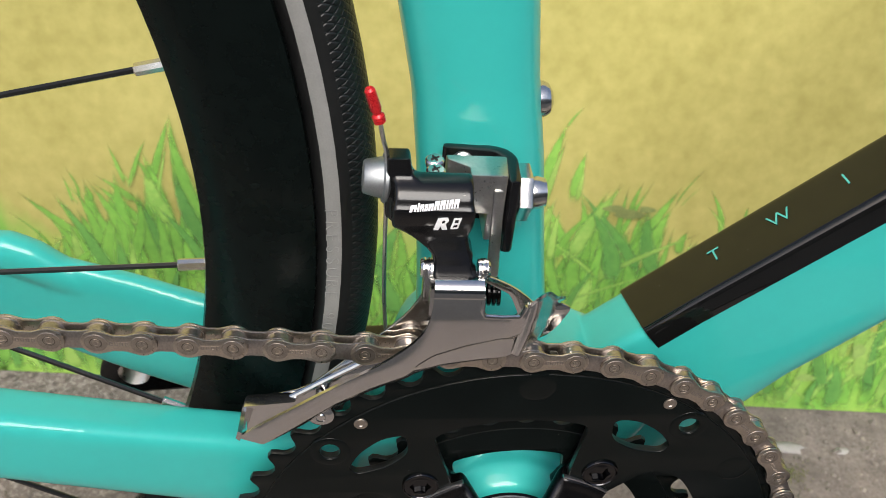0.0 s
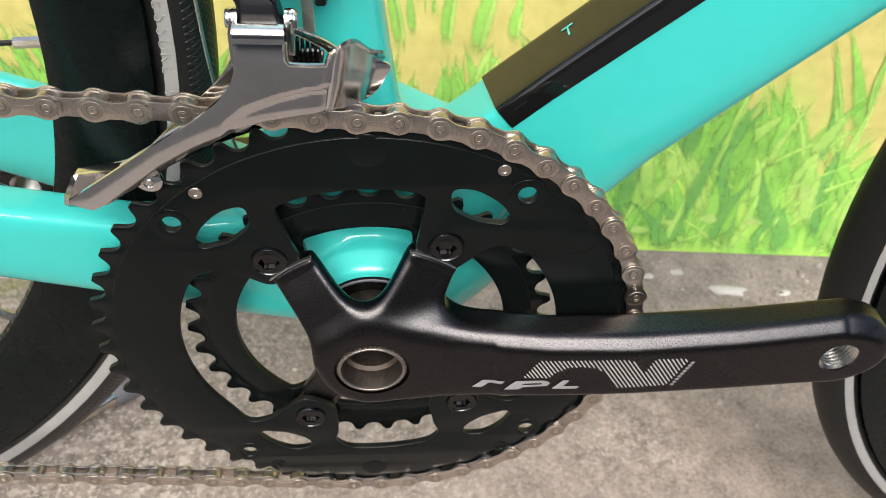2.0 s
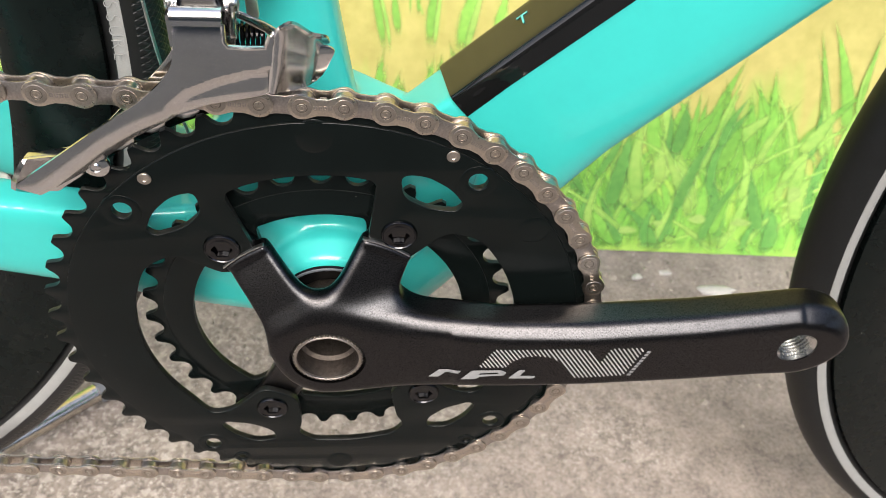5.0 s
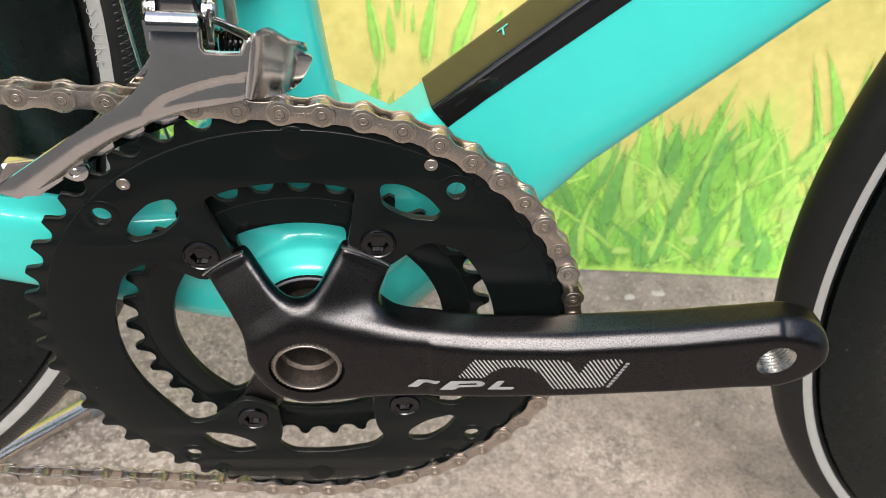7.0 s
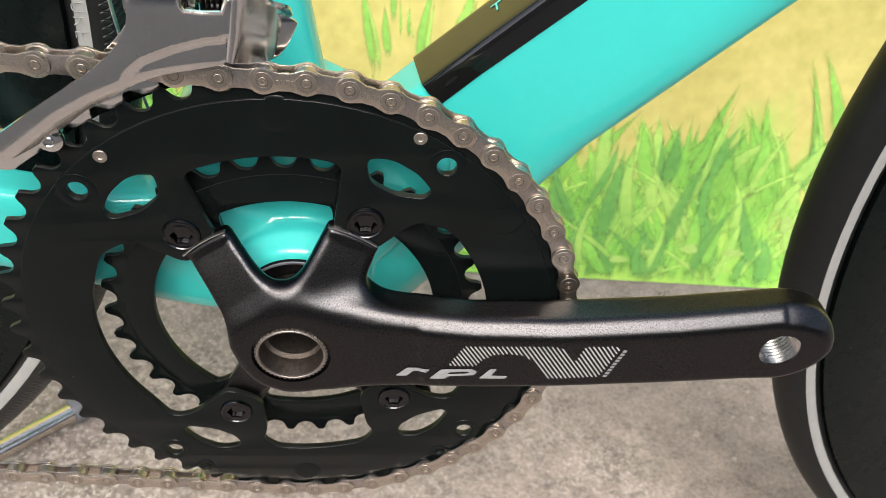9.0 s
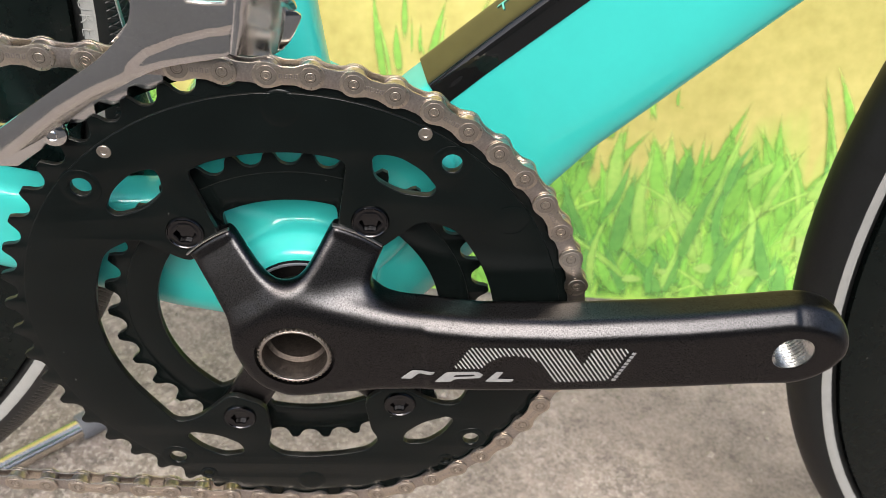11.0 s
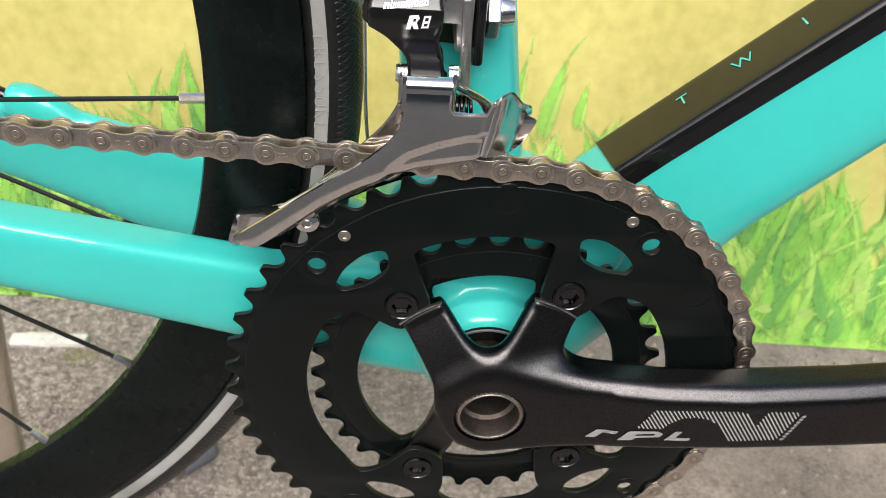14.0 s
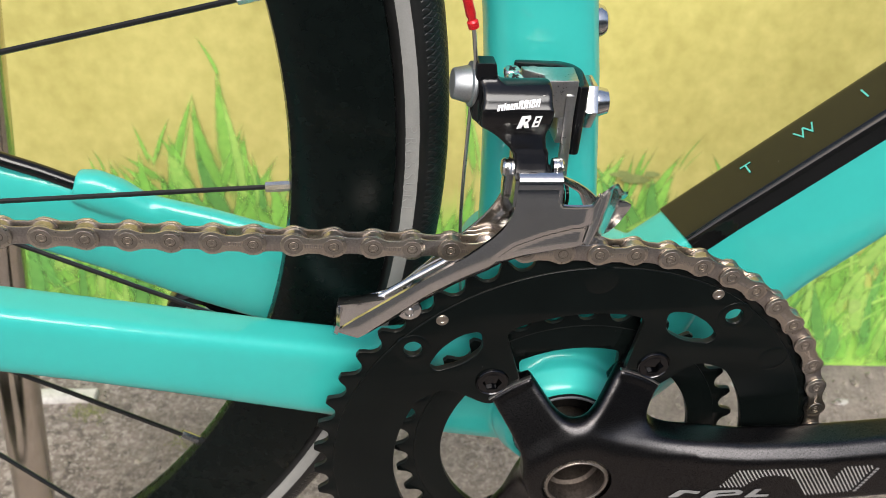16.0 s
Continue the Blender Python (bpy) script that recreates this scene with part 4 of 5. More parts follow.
    shape = [(54.9, -2.9), (61.5, 7.9), (94.2, 7.6), (99.4, -0.3), (102.9, 7.2), (115.9, 6.6), (108.6, -8.6), (90.8, -8.6), (86.0, -0.2), (81.5, 3.0), (77.0, 3.9), (71.9, 3.5), (68.0, 1.2), (64.9, -2.3)]

    def inside(x, h):
        hit = False
        for (x0, h0), (x1, h1) in zip(shape, shape[1:] + shape[:1]):
            if (h0 > h) != (h1 > h) and x < x0 + (x1 - x0) * (h - h0) / (h1 - h0):
                hit = not hit
        return hit

    for i in range(46):
        u = 46 + i * 1.55
        run = []
        for k in range(61):
            h = -9 + 17.5 * k / 60
            x = u + 0.56 * (8 - h)
            if inside(x, h):
                run.append((x / 1000, h / 1000))
            if run and (not inside(x, h) or k == 60):
                if len(run) > 4:
                    strip(run[0], run[-1], 0.00050, "hatch_line", SILVER)
                run = []

    def printed(outline, name, mat, label, gaps=()):
        """A flat print laid on the arm's face; outline of (along, up) in millimetres."""
        bm = plate([outline, *gaps], 0.0, 0.0001, 0.00001)
        bmesh.ops.subdivide_edges(bm, edges=[e for e in bm.edges if e.calc_length() > 1.5], cuts=5)
        for v in bm.verts:
            p = arm_point(v.co.x / 1000, v.co.z / 1000, -0.06)
            v.co = (hull.ray_cast(p, Y)[0] or p + Y * (0.06 + face_y(v.co.x / 1000))) - Y * (0.0003 + v.co.y)
        hung(name, bm, mat, ob, label)

    printed(rounded([(36.6, -9.2), (40.8, -5.0), (49.0, -4.7), (47.9, -6.2), (43.0, -6.4), (40.4, -9.2)], 0.5), "printed_mark", GREY_PRINT, "hooked silver printed mark")
    printed(rounded([(48.5, -9.4), (52.9, -4.7), (63.6, -3.9), (65.6, -5.2), (64.3, -7.0), (55.6, -8.0), (54.2, -9.3)], 0.6), "printed_mark", GREY_PRINT, "slanted silver printed mark", [rounded([(55.0, -7.0), (56.0, -6.0), (62.3, -5.3), (62.8, -5.9), (61.8, -6.4)], 0.2)])
    printed(rounded([(66.2, -8.6), (70.2, -3.8), (72.6, -3.9), (70.4, -7.2), (76.3, -7.4), (75.4, -8.8)], 0.5), "printed_mark", GREY_PRINT, "footed silver printed mark")
    for i in range(9):
        x, h = 110.0 + 0.72 * i, -8.6 + 1.52 * i
        printed([(x, h), (x + 1.3, h - 0.35), (x + 1.75, h + 0.65), (x + 0.45, h + 1.0)], "printed_bar", GREY_PRINT, "small silver printed bar")
    # the other crank arm, pointing back
    d = -AX
    rr = []
    for s, h in ((-0.012, 0.012), (0.0, 0.016), (0.04, 0.015), (0.10, 0.0135), (0.16, 0.0145), (0.170, 0.0150), (0.1785, 0.0125), (0.1845, 0.006), (0.186, 0.001)):
        yf, yb = 0.106 + 0.006 * min(1, max(0, s / 0.09)), 0.121 + 0.006 * min(1, max(0, s / 0.09))
        sec = [(-h + 0.003, yf), (h - 0.003, yf), (h, yf + 0.003), (h, yb - 0.003), (h - 0.003, yb), (-h + 0.003, yb), (-h, yb - 0.003), (-h, yf + 0.003)]
        rr.append([BB + d * s + AH * (a - 0.003) + Y * b + AX * 0.006 for a, b in sec])
    p2 = BB + d * 0.164 - AH * 0.003
    me = fused([skin(rr), lathe([(0.016, 0.085), (0.016, 0.11)], 0, BB.z, 32)], 0.0011, 4, cuts=[lathe([(0.0073, 0.05), (0.0073, 0.16)], p2.x, p2.z, 40)])
    lo = bike_part("left_crank_arm", me, SATIN, "black left crank arm pointing back")
    prof = [(0.0074, 0.1125)]
    for i in range(11):
        prof += [(0.0070, 0.1128 + i * 0.00125), (0.0062, 0.1134 + i * 0.00125)]
    prof += [(0.0075, 0.1266)]
    hung("pedal_thread", lathe(prof, p2.x, p2.z, 36, closed=True), STEEL, lo, "bright threaded pedal hole")


make_crank()

# ---- chain ----
CHAIN_Y = 0.0014
# darker steel that paints the shade into the groove round each pin
GROOVE = material("groove_shade_steel", (0.20, 0.175, 0.15), 0.4, metal=1.0, vary=0.3, scale=300)
PITCH = 0.0127
PIN_R = PITCH / 2 / math.sin(math.pi / 50)


def link_outline(h, waist, n=12):
    out = []
    for i in range(n + 1):
        a = radians(-105 + 210 * i / n)
        out.append((PITCH / 2 + h * math.cos(a), h * math.sin(a)))
    out += [(0.0018, waist), (-0.0018, waist)]
    for i in range(n + 1):
        a = radians(75 + 210 * i / n)
        out.append((-PITCH / 2 + h * math.cos(a), h * math.sin(a)))
    out += [(-0.0018, -waist), (0.0018, -waist)]
    return out


def make_chain():
    pts = []
    for k in range(-17, 10):
        a = 27.85 + 7.2 * k
        pts.append(Vector(polar(PIN_R, a)))
    top = Vector((-math.cos(radians(2.6)), math.sin(radians(2.6))))
    low = Vector((-math.cos(radians(4.9)), math.sin(radians(4.9))))
    back = [pts[-1] + top * PITCH * i for i in range(1, 25)]
    under = [pts[0] + low * PITCH * i for i in range(1, 25)]
    first = -17 - len(under)
    allp = under[::-1] + pts + back
    chain = bike_part("chain", lathe([(0.0005, 0.0012), (0.0005, 0.0016)], allp[0].x, allp[0].y + BB.z, 8), NICKEL, "nickel-plated bicycle chain")
    o1, o2 = 0.00215, 0.00295
    outer = mesh_of(join(plate([link_outline(0.00425, 0.0029)], -o2, -o1, 0.00022), plate([link_outline(0.00425, 0.0029)], o1, o2, 0.00022)), "outer_link")
    i1, i2 = 0.00125, 0.00205
    roll = [lathe([(0.0018, -0.00125), (0.00385, -0.0012), (0.00385, 0.0012), (0.0018, 0.00125)], s * PITCH / 2, 0, 18, closed=True) for s in (-1, 1)]
    inner = mesh_of(join(plate([link_outline(0.00415, 0.0031)], -i2, -i1, 0.00022), plate([link_outline(0.00415, 0.0031)], i1, i2, 0.00022), *roll), "inner_link")
    pin = mesh_of(lathe([(0.00002, -0.00308), (0.00055, -0.00308), (0.00062, -0.0029), (0.00092, -0.0029), (0.0010, -0.00312), (0.0014, -0.00315), (0.00150, -0.0031), (0.00152, -0.0029), (0.0018, -0.0028), (0.0018, 0.0031), (0.0016, 0.0034), (0.00002, 0.0034)], 0, 0, 16), "pin", 20)
    collar = mesh_of(lathe([(0.00172, -0.0029), (0.00180, -0.00308), (0.0031, -0.00310), (0.0032, -0.0029)], 0, 0, 24, closed=True), "collar")
    groove = mesh_of(lathe([(0.0014, -0.0029), (0.0014, -0.00299), (0.00175, -0.00299), (0.00175, -0.0029)], 0, 0, 20, closed=True), "groove")
    groove.materials.append(GROOVE)
    marks = []
    for k in range(4):
        x = -0.00215 + 0.00145 * k
        marks.append(plate([[(x - 0.0005, -0.0007), (x + 0.0005, -0.0007), (x + 0.0005, 0.0007), (x - 0.0005, 0.0007)], [(x - 0.00022, -0.00042), (x + 0.00022, -0.00042), (x + 0.00022, 0.00042), (x - 0.00022, 0.00042)]], -0.00300, -0.0029, 0.00002))
    bar = mesh_of(join(*marks), "stamped_bar")
    outer.materials.append(NICKEL)
    inner.materials.append(NICKEL_DARK)
    pin.materials.append(PIN)
    collar.materials.append(PIN)
    bar.materials.append(NICKEL_DARK)
    for i in range(len(allp) - 1):
        k = first + i
        a, b = allp[i], allp[i + 1]
        m = (a + b) / 2
        ang = math.degrees(math.atan2(b.y - a.y, b.x - a.x))
        is_outer = k % 2 == 0
        o = hung("outer_link" if is_outer else "inner_link", outer if is_outer else inner, None, chain)
        o.matrix_basis = pose(m.x, CHAIN_Y, m.y + BB.z, 0, -ang, 0)
        if is_outer:
            o = hung("stamped_bar", bar, None, chain)
            o.matrix_basis = pose(m.x, CHAIN_Y, m.y + BB.z, 0, -ang, 0)
    for p in allp:
        o = hung("pin", pin, None, chain)
        o.matrix_basis = pose(p.x, CHAIN_Y, p.y + BB.z)
        o = hung("shaded_groove", groove, None, chain)
        o.matrix_basis = pose(p.x, CHAIN_Y, p.y + BB.z)
        o = hung("pin_collar", collar, None, chain)
        o.matrix_basis = pose(p.x, CHAIN_Y, p.y + BB.z)


make_chain()


# ---- wheels ----
def make_wheel(name, axle, label, spokes, slim=0.0):
    """slim: how much less far the rim and the tyre reach out."""
    rim_prof = [(0.2700, 0.0), (0.2712, -0.0042), (0.2760, -0.0078), (0.2850, -0.0105), (0.2980, -0.0122), (0.3070, -0.0124), (0.3108, -0.0120), (0.3112, -0.0100), (0.3090, 0.0),
                (0.3112, 0.0100), (0.3108, 0.0120), (0.3070, 0.0124), (0.2980, 0.0122), (0.2850, 0.0105), (0.2760, 0.0078), (0.2712, 0.0042)]
    w = tagged(new(name), label)
    w.parent = bicycle
    w.matrix_parent_inverse = bicycle.matrix_world.inverted()
    w.location = axle
    rim_prof = [(r - slim * min(1.0, max(0.0, (r - 0.270) / 0.03)), y) for r, y in rim_prof]
    mid = 0.3192 - slim
    part("rim", lathe(rim_prof, 0, 0, 160, closed=True), CARBON, w, "satin black deep rim")
    tyre = []
    for i in range(24):
        a = 2 * math.pi * i / 24
        tyre.append((mid + 0.0116 * math.cos(a), 0.0122 * math.sin(a)))
    part("tyre", lathe(tyre, 0, 0, 160, closed=True), TREAD if spokes else RUBBER, w, "black slick road tyre with grey band")
    for side in (-1, 1):
        a0, a1 = 90, 114
        outr = [(mid + 0.0118 * math.cos(radians(a0 + (a1 - a0) * i / 5)), side * 0.0124 * math.sin(radians(a0 + (a1 - a0) * i / 5))) for i in range(6)]
        inn = [(mid + 0.0110 * math.cos(radians(a1 + (a0 - a1) * i / 5)), side * 0.0115 * math.sin(radians(a1 + (a0 - a1) * i / 5))) for i in range(6)]
        part("reflective_band", lathe(outr + inn, 0, 0, 160, closed=True), REFLECT, w, "light grey reflective sidewall band")
    if spokes:
        for i, ch in enumerate("PRESSURE 90"):
            if ch == " ":
                continue
            a = radians(2.6 - 0.86 * i)
            cu = bpy.data.curves.new("t", "FONT")
            cu.body, cu.size, cu.extrude, cu.align_x, cu.align_y = ch, 0.0064, 0.0001, "CENTER", "CENTER"
            cu.offset = -0.00016
            tmp = new("tmp", cu)
            me = bpy.data.meshes.new_from_object(tmp.evaluated_get(bpy.context.evaluated_depsgraph_get()))
            bpy.data.objects.remove(tmp)
            me.materials.clear()
            o = part("raised_letter", me, LETTERING, w, "raised grey letter moulded on the sidewall")
            d, u = Vector((math.sin(a), 0, -math.cos(a))), Vector((math.cos(a), 0, math.sin(a)))
            at = u * 0.3130 - Y * 0.01235
            o.matrix_basis = Matrix(((d.x, u.x, 0, at.x), (0, 0, -1, at.y), (d.z, u.z, 0, at.z), (0, 0, 0, 1)))
        nip = mesh_of(lathe_along([(0.0021, -0.002), (0.0021, 0.0098), (0.0019, 0.0102), (0.0011, 0.0103)], (0, 0, 0), (0, 0, 1), 8), "nipple")
        nip.materials.append(NIPPLE)
        for i in range(24):
            a = radians(-3.4 + 15.4 * i if i < 3 else -3.4 - 15.5 * (24 - i) if i > 19 else -3.4 + 15.0 * i)
            side = 1 if i % 2 else -1
            p = Vector((0.2715 * math.cos(a), 0.0, 0.2715 * math.sin(a)))
            b = a + radians(62) * (1 if (i // 2) % 2 else -1)
            h = Vector((0.021 * math.cos(b), side * 0.024, 0.021 * math.sin(b)))
            d = (h - p).normalized()
            part("spoke", sweep([p, p + d * 0.1, h], 0.00105, 6), SPOKE, w, "black steel spoke")
            o = part("nipple", nip, None, w, "silver spoke nipple")
            o.matrix_basis = Matrix.Translation(p) @ d.to_track_quat("Z", "Y").to_matrix().to_4x4()
        part("hub", lathe([(0.006, -0.05), (0.012, -0.045), (0.024, -0.027), (0.024, -0.022), (0.012, -0.018), (0.011, 0.018), (0.024, 0.022), (0.024, 0.027), (0.012, 0.045), (0.006, 0.05)], 0, 0, 32), SATIN, w)
    return w


make_wheel("rear_wheel", Vector((-0.3797, MID, 0.4175)), "rear wheel with black deep rim and road tyre", True, 0.003)
make_wheel("front_wheel", Vector((0.537, MID, 0.336)), "front wheel with black deep rim and road tyre", False)

# ---- front derailleur ----
CAGE = -0.0090
fd = tagged(new("front_derailleur"), "front derailleur with black knuckle and chromed cage")
fd.parent = bicycle
fd.matrix_parent_inverse = bicycle.matrix_world.inverted()
fd.location = (-0.0015, 0.0, 0.0008)


def pressed_plate(outline, form, thick, step=0.0009):
    """Sheet metal cut to an outline of (x, z) and pressed to form(x, z), its place across the bicycle."""
    bm = bmesh.new()
    bm.faces.new([bm.verts.new((x, 0.0, z)) for x, z in outline])
    for k, axis in ((0, Vector((1, 0, 0))), (1, Vector((0, 0, 1)))):
        lo, hi = min(p[k] for p in outline), max(p[k] for p in outline)
        for i in range(1, int((hi - lo) / step) + 1):
            bmesh.ops.bisect_plane(bm, geom=bm.verts[:] + bm.edges[:] + bm.faces[:], dist=1e-7, plane_co=axis * (lo + i * step), plane_no=axis)
    bmesh.ops.triangulate(bm, faces=[f for f in bm.faces if len(f.verts) > 4])
    bmesh.ops.recalc_face_normals(bm, faces=bm.faces[:])
    for v in bm.verts:
        v.co.y = form(v.co.x, v.co.z)
    bmesh.ops.solidify(bm, geom=bm.faces[:], thickness=thick)
    return bm


def ease(t):
    t = max(0.0, min(1.0, t))
    return t * t * (3 - 2 * t)


def line_at(pts, x):
    return float(np.interp(x, [p[0] for p in pts], [p[1] for p in pts]))


FOLD = ((-0.0916, 0.3740), (-0.0845, 0.3752), (-0.0760, 0.3822), (-0.0620, 0.3938), (-0.0520, 0.4002), (-0.0405, 0.4062), (-0.0310, 0.4096), (-0.0200, 0.4118), (-0.0100, 0.4132))
RIDGE = ((-0.0415, 0.4062), (-0.0400, 0.4094), (-0.0345, 0.4142), (-0.0255, 0.4182), (-0.0165, 0.4209), (-0.0060, 0.4222))


def cage_form(x, z):
    """The outer plate: hollow in its tall part, stepped in under a ridge, its lower edge folded under."""
    y = CAGE
    tall = ease((x + 0.050) / 0.016)
    y += 0.0016 * tall * ((z - 0.4265) / 0.010) ** 2 * (1 if z > 0.4265 else 0.02)
    y += 0.0005 * (1 - tall) * ((z - line_at(FOLD, x) - 0.004) / 0.006) ** 2
    y += 0.0011 * ease((line_at(RIDGE, x) - z) / 0.0022) * ease((x + 0.0425) / 0.005)
    y += 0.0010 * ease((x + 0.0140) / 0.004)
    under = line_at(FOLD, x) - z + 0.0012
    return y + 0.55 * (under * under / 0.0048 if 0 < under < 0.0024 else max(0.0, under - 0.0012))


def make_derailleur():
    outer = rounded([(-0.0916, 0.3790), (-0.0841, 0.3757), (-0.0700, 0.3826), (-0.0600, 0.3898), (-0.0541, 0.3952), (-0.0407, 0.4034), (-0.0314, 0.4082), (-0.0200, 0.4106), (-0.0108, 0.4130), (-0.0085, 0.4225), (-0.0080, 0.4320),
                     (-0.0098, 0.4318), (-0.0112, 0.4280), (-0.0214, 0.4283), (-0.0222, 0.4300), (-0.0223, 0.4372), (-0.0357, 0.4358), (-0.0360, 0.4280), (-0.0374, 0.4221), (-0.0409, 0.4170), (-0.0484, 0.4100), (-0.0628, 0.4003), (-0.0800, 0.3874)],
                    [0.0004, 0.0004, 0.006, 0.006, 0.006, 0.008, 0.008, 0.008, 0.003, 0.006, 0.0008, 0.0008, 0.0016, 0.0016, 0.001, 0.0004, 0.0004, 0.005, 0.005, 0.006, 0.01, 0.01, 0.01])
    part("outer_cage_plate", pressed_plate(outer, cage_form, 0.0011), CHROME, fd, "chromed outer cage plate")
    inner = rounded([(-0.0915, 0.3655), (-0.0850, 0.3655), (-0.0560, 0.3870), (-0.0200, 0.4020), (0.0020, 0.4080), (0.0075, 0.4200), (0.0035, 0.4215), (-0.0020, 0.4190), (-0.0100, 0.4270),
                     (-0.0230, 0.4330), (-0.0350, 0.4330), (-0.0400, 0.4180), (-0.0720, 0.3850), (-0.0905, 0.3800)],
                    [0.001, 0.001, 0.02, 0.02, 0.01, 0.002, 0.002, 0.003, 0.006, 0.003, 0.004, 0.012, 0.006, 0.002])
    slot = rounded([(-0.0215, 0.4300), (-0.0120, 0.4245), (-0.0085, 0.4165), (-0.0215, 0.4130)], 0.0016)
    part("inner_cage_plate", plate([inner, slot], 0.0056, 0.0068, 0.0004), CHROME, fd, "chromed inner cage plate")
    part("inner_rail", sweep(bend([(-0.0765, 0.0035, 0.3835), (-0.0660, 0.0040, 0.3905), (-0.0555, 0.0045, 0.3972), (-0.0440, 0.0050, 0.4050)], 4), 0.0011, 10), BRIGHT, fd, "rolled bright edge of the inner cage plate")
    roll = ((CAGE - 0.0002, 0.4346, 0.0012, 0.0), (CAGE - 0.0003, 0.4362, 0.0012, -0.0004), (CAGE + 0.0002, 0.4376, 0.0010, -0.0008), (CAGE + 0.0012, 0.4386, 0.0006, -0.0011), (CAGE + 0.0028, 0.4390, 0.0, -0.0012), (-0.0030, 0.4375, -0.0003, -0.0012), (0.0045, 0.4305, -0.0006, -0.0010))
    top = skin([[(-0.0358, y, z), (-0.0222, y, z), (-0.0222, y + ny, z + nz), (-0.0358, y + ny, z + nz)] for y, z, ny, nz in roll])
    part("cage_bridge", top, CHROME, fd, "bright chromed bridge over the cage")
    # side web from the bridge back to the inner plate
    web = skin([[(-0.0357, y, z0), (-0.0357, y, z1), (-0.0369, y, z1), (-0.0369, y, z0)] for y, z0, z1 in ((CAGE + 0.0008, 0.4280, 0.4372), (-0.0045, 0.4230, 0.4376), (0.0010, 0.4200, 0.4340), (0.0060, 0.4180, 0.4300))])
    part("cage_web", web, CHROME, fd, "chromed side web of the cage")
    rim = sweep([(-0.0222, CAGE + 0.0012, 0.4345), (-0.0222, CAGE + 0.0002, 0.4300), (-0.0212, CAGE, 0.4286), (-0.0165, CAGE, 0.4283), (-0.0114, CAGE + 0.0004, 0.4283), (-0.0099, CAGE + 0.0008, 0.4318)], 0.0007, 8)
    part("window_rim", rim, BRIGHT, fd, "bright rolled rim of the cage window")
    tail = skin([[(-0.0922, CAGE, 0.3785), (-0.0910, CAGE, 0.3775), (-0.0902, CAGE, 0.3808), (-0.0914, CAGE, 0.3818)], [(-0.0930, 0.0, 0.3700), (-0.0918, 0.0, 0.3695), (-0.0900, 0.0, 0.3815), (-0.0912, 0.0, 0.3822)], [(-0.0930, 0.006, 0.3655), (-0.0918, 0.006, 0.3655), (-0.0896, 0.006, 0.3810), (-0.0908, 0.006, 0.3810)]])
    part("tail_bridge", tail, CHROME, fd, "chromed tail of the cage")
    hood = skin([[(x, y, z), (x + 0.0003, y, z + 0.0009), (x + 0.0160, y, z2 + 0.0009), (x + 0.0160, y, z2)] for x, y, z, z2 in ((-0.0906, 0.0062, 0.3806, 0.3826), (-0.0908, 0.0040, 0.3812, 0.3838), (-0.0910, 0.0005, 0.3814, 0.3836))])
    part("tail_hood", hood, CHROME, fd, "folded chromed hood of the cage tail")
    screw = lathe([(0.00002, -0.0056), (0.0012, -0.0056), (0.0015, -0.0053), (0.0018, -0.0055), (0.0030, -0.0054), (0.0040, -0.0048), (0.0043, -0.0040), (0.0041, -0.0030), (0.0022, -0.0026), (0.0022, 0.0060), (0.00002, 0.0060)], -0.0668, 0.3840, 28)
    part("tail_screw", screw, CHROME, fd, "domed steel cage screw")
    wrap = ((CAGE + 0.0008, -0.0112, 0.4135, -0.0086, 0.4318, 0.0003, 0.3), (CAGE + 0.0006, -0.0098, 0.4132, -0.0072, 0.4334, 0.0004, 0.6), (-0.0066, -0.0085, 0.4125, -0.0052, 0.4338, 0.0005, 1.0), (-0.0040, -0.0068, 0.4112, -0.0034, 0.4322, 0.0006, 1.0), (-0.0012, -0.0050, 0.4100, -0.0014, 0.4290, 0.0008, 1.0),
            (0.0008, -0.0036, 0.4092, 0.0000, 0.4266, 0.0012, 1.0), (0.0035, -0.0018, 0.4084, 0.0018, 0.4246, 0.0020, 0.9), (0.0062, 0.0, 0.4078, 0.0032, 0.4226, 0.0018, 0.8), (0.0088, 0.0014, 0.4075, 0.0044, 0.4198, 0.0010, 0.5))
    rings = []
    rows = np.array(wrap)
    for u in np.linspace(0, len(rows) - 1, 33):
        i = min(int(u), len(rows) - 2)
        f = u - i
        p0, p1, p2, p3 = rows[max(i - 1, 0)], rows[i], rows[i + 1], rows[min(i + 2, len(rows) - 1)]
        y, x0, z0, x1, z1, lip, deep = (0.5 * (2 * p1 + (p2 - p0) * f + (2 * p0 - 5 * p1 + 4 * p2 - p3) * f * f + (3 * p1 - p0 - 3 * p2 + p3) * f ** 3)).tolist()
        face = []
        for k in range(19):
            t = k / 18
            out = 0.0005 * math.sin(math.pi * t) - 0.00016 * math.exp(-((t - 0.56) / 0.06) ** 2) - 0.0004 * (1 - t) ** 4
            face.append((x0 + (x1 - x0) * t + out * deep, y - out * deep * 0.6, z0 + (z1 - z0) * t))
        face += [(x1 + lip, y, z1 + 0.0006), (x1 + lip, y + 0.0003, z1 + 0.0014), (x1 - 0.0004, y + 0.0005, z1 + 0.0008)]
        rings.append(face + [(x0 + (x1 - x0) * t - 0.0007, y + 0.0008, z0 + (z1 - z0) * t) for t in (0.8, 0.5, 0.2, 0.0)])
    part("cage_nose", skin(rings), BRIGHT, fd, "curved chromed nose of the cage")
    # knuckle: a barrel across the bicycle, a raised ear, a waist and a pivot
    step = 0.42
    gx, gy, gz = np.arange(-53, -19, step), np.arange(-2, 16, step), np.arange(425, 472, step)
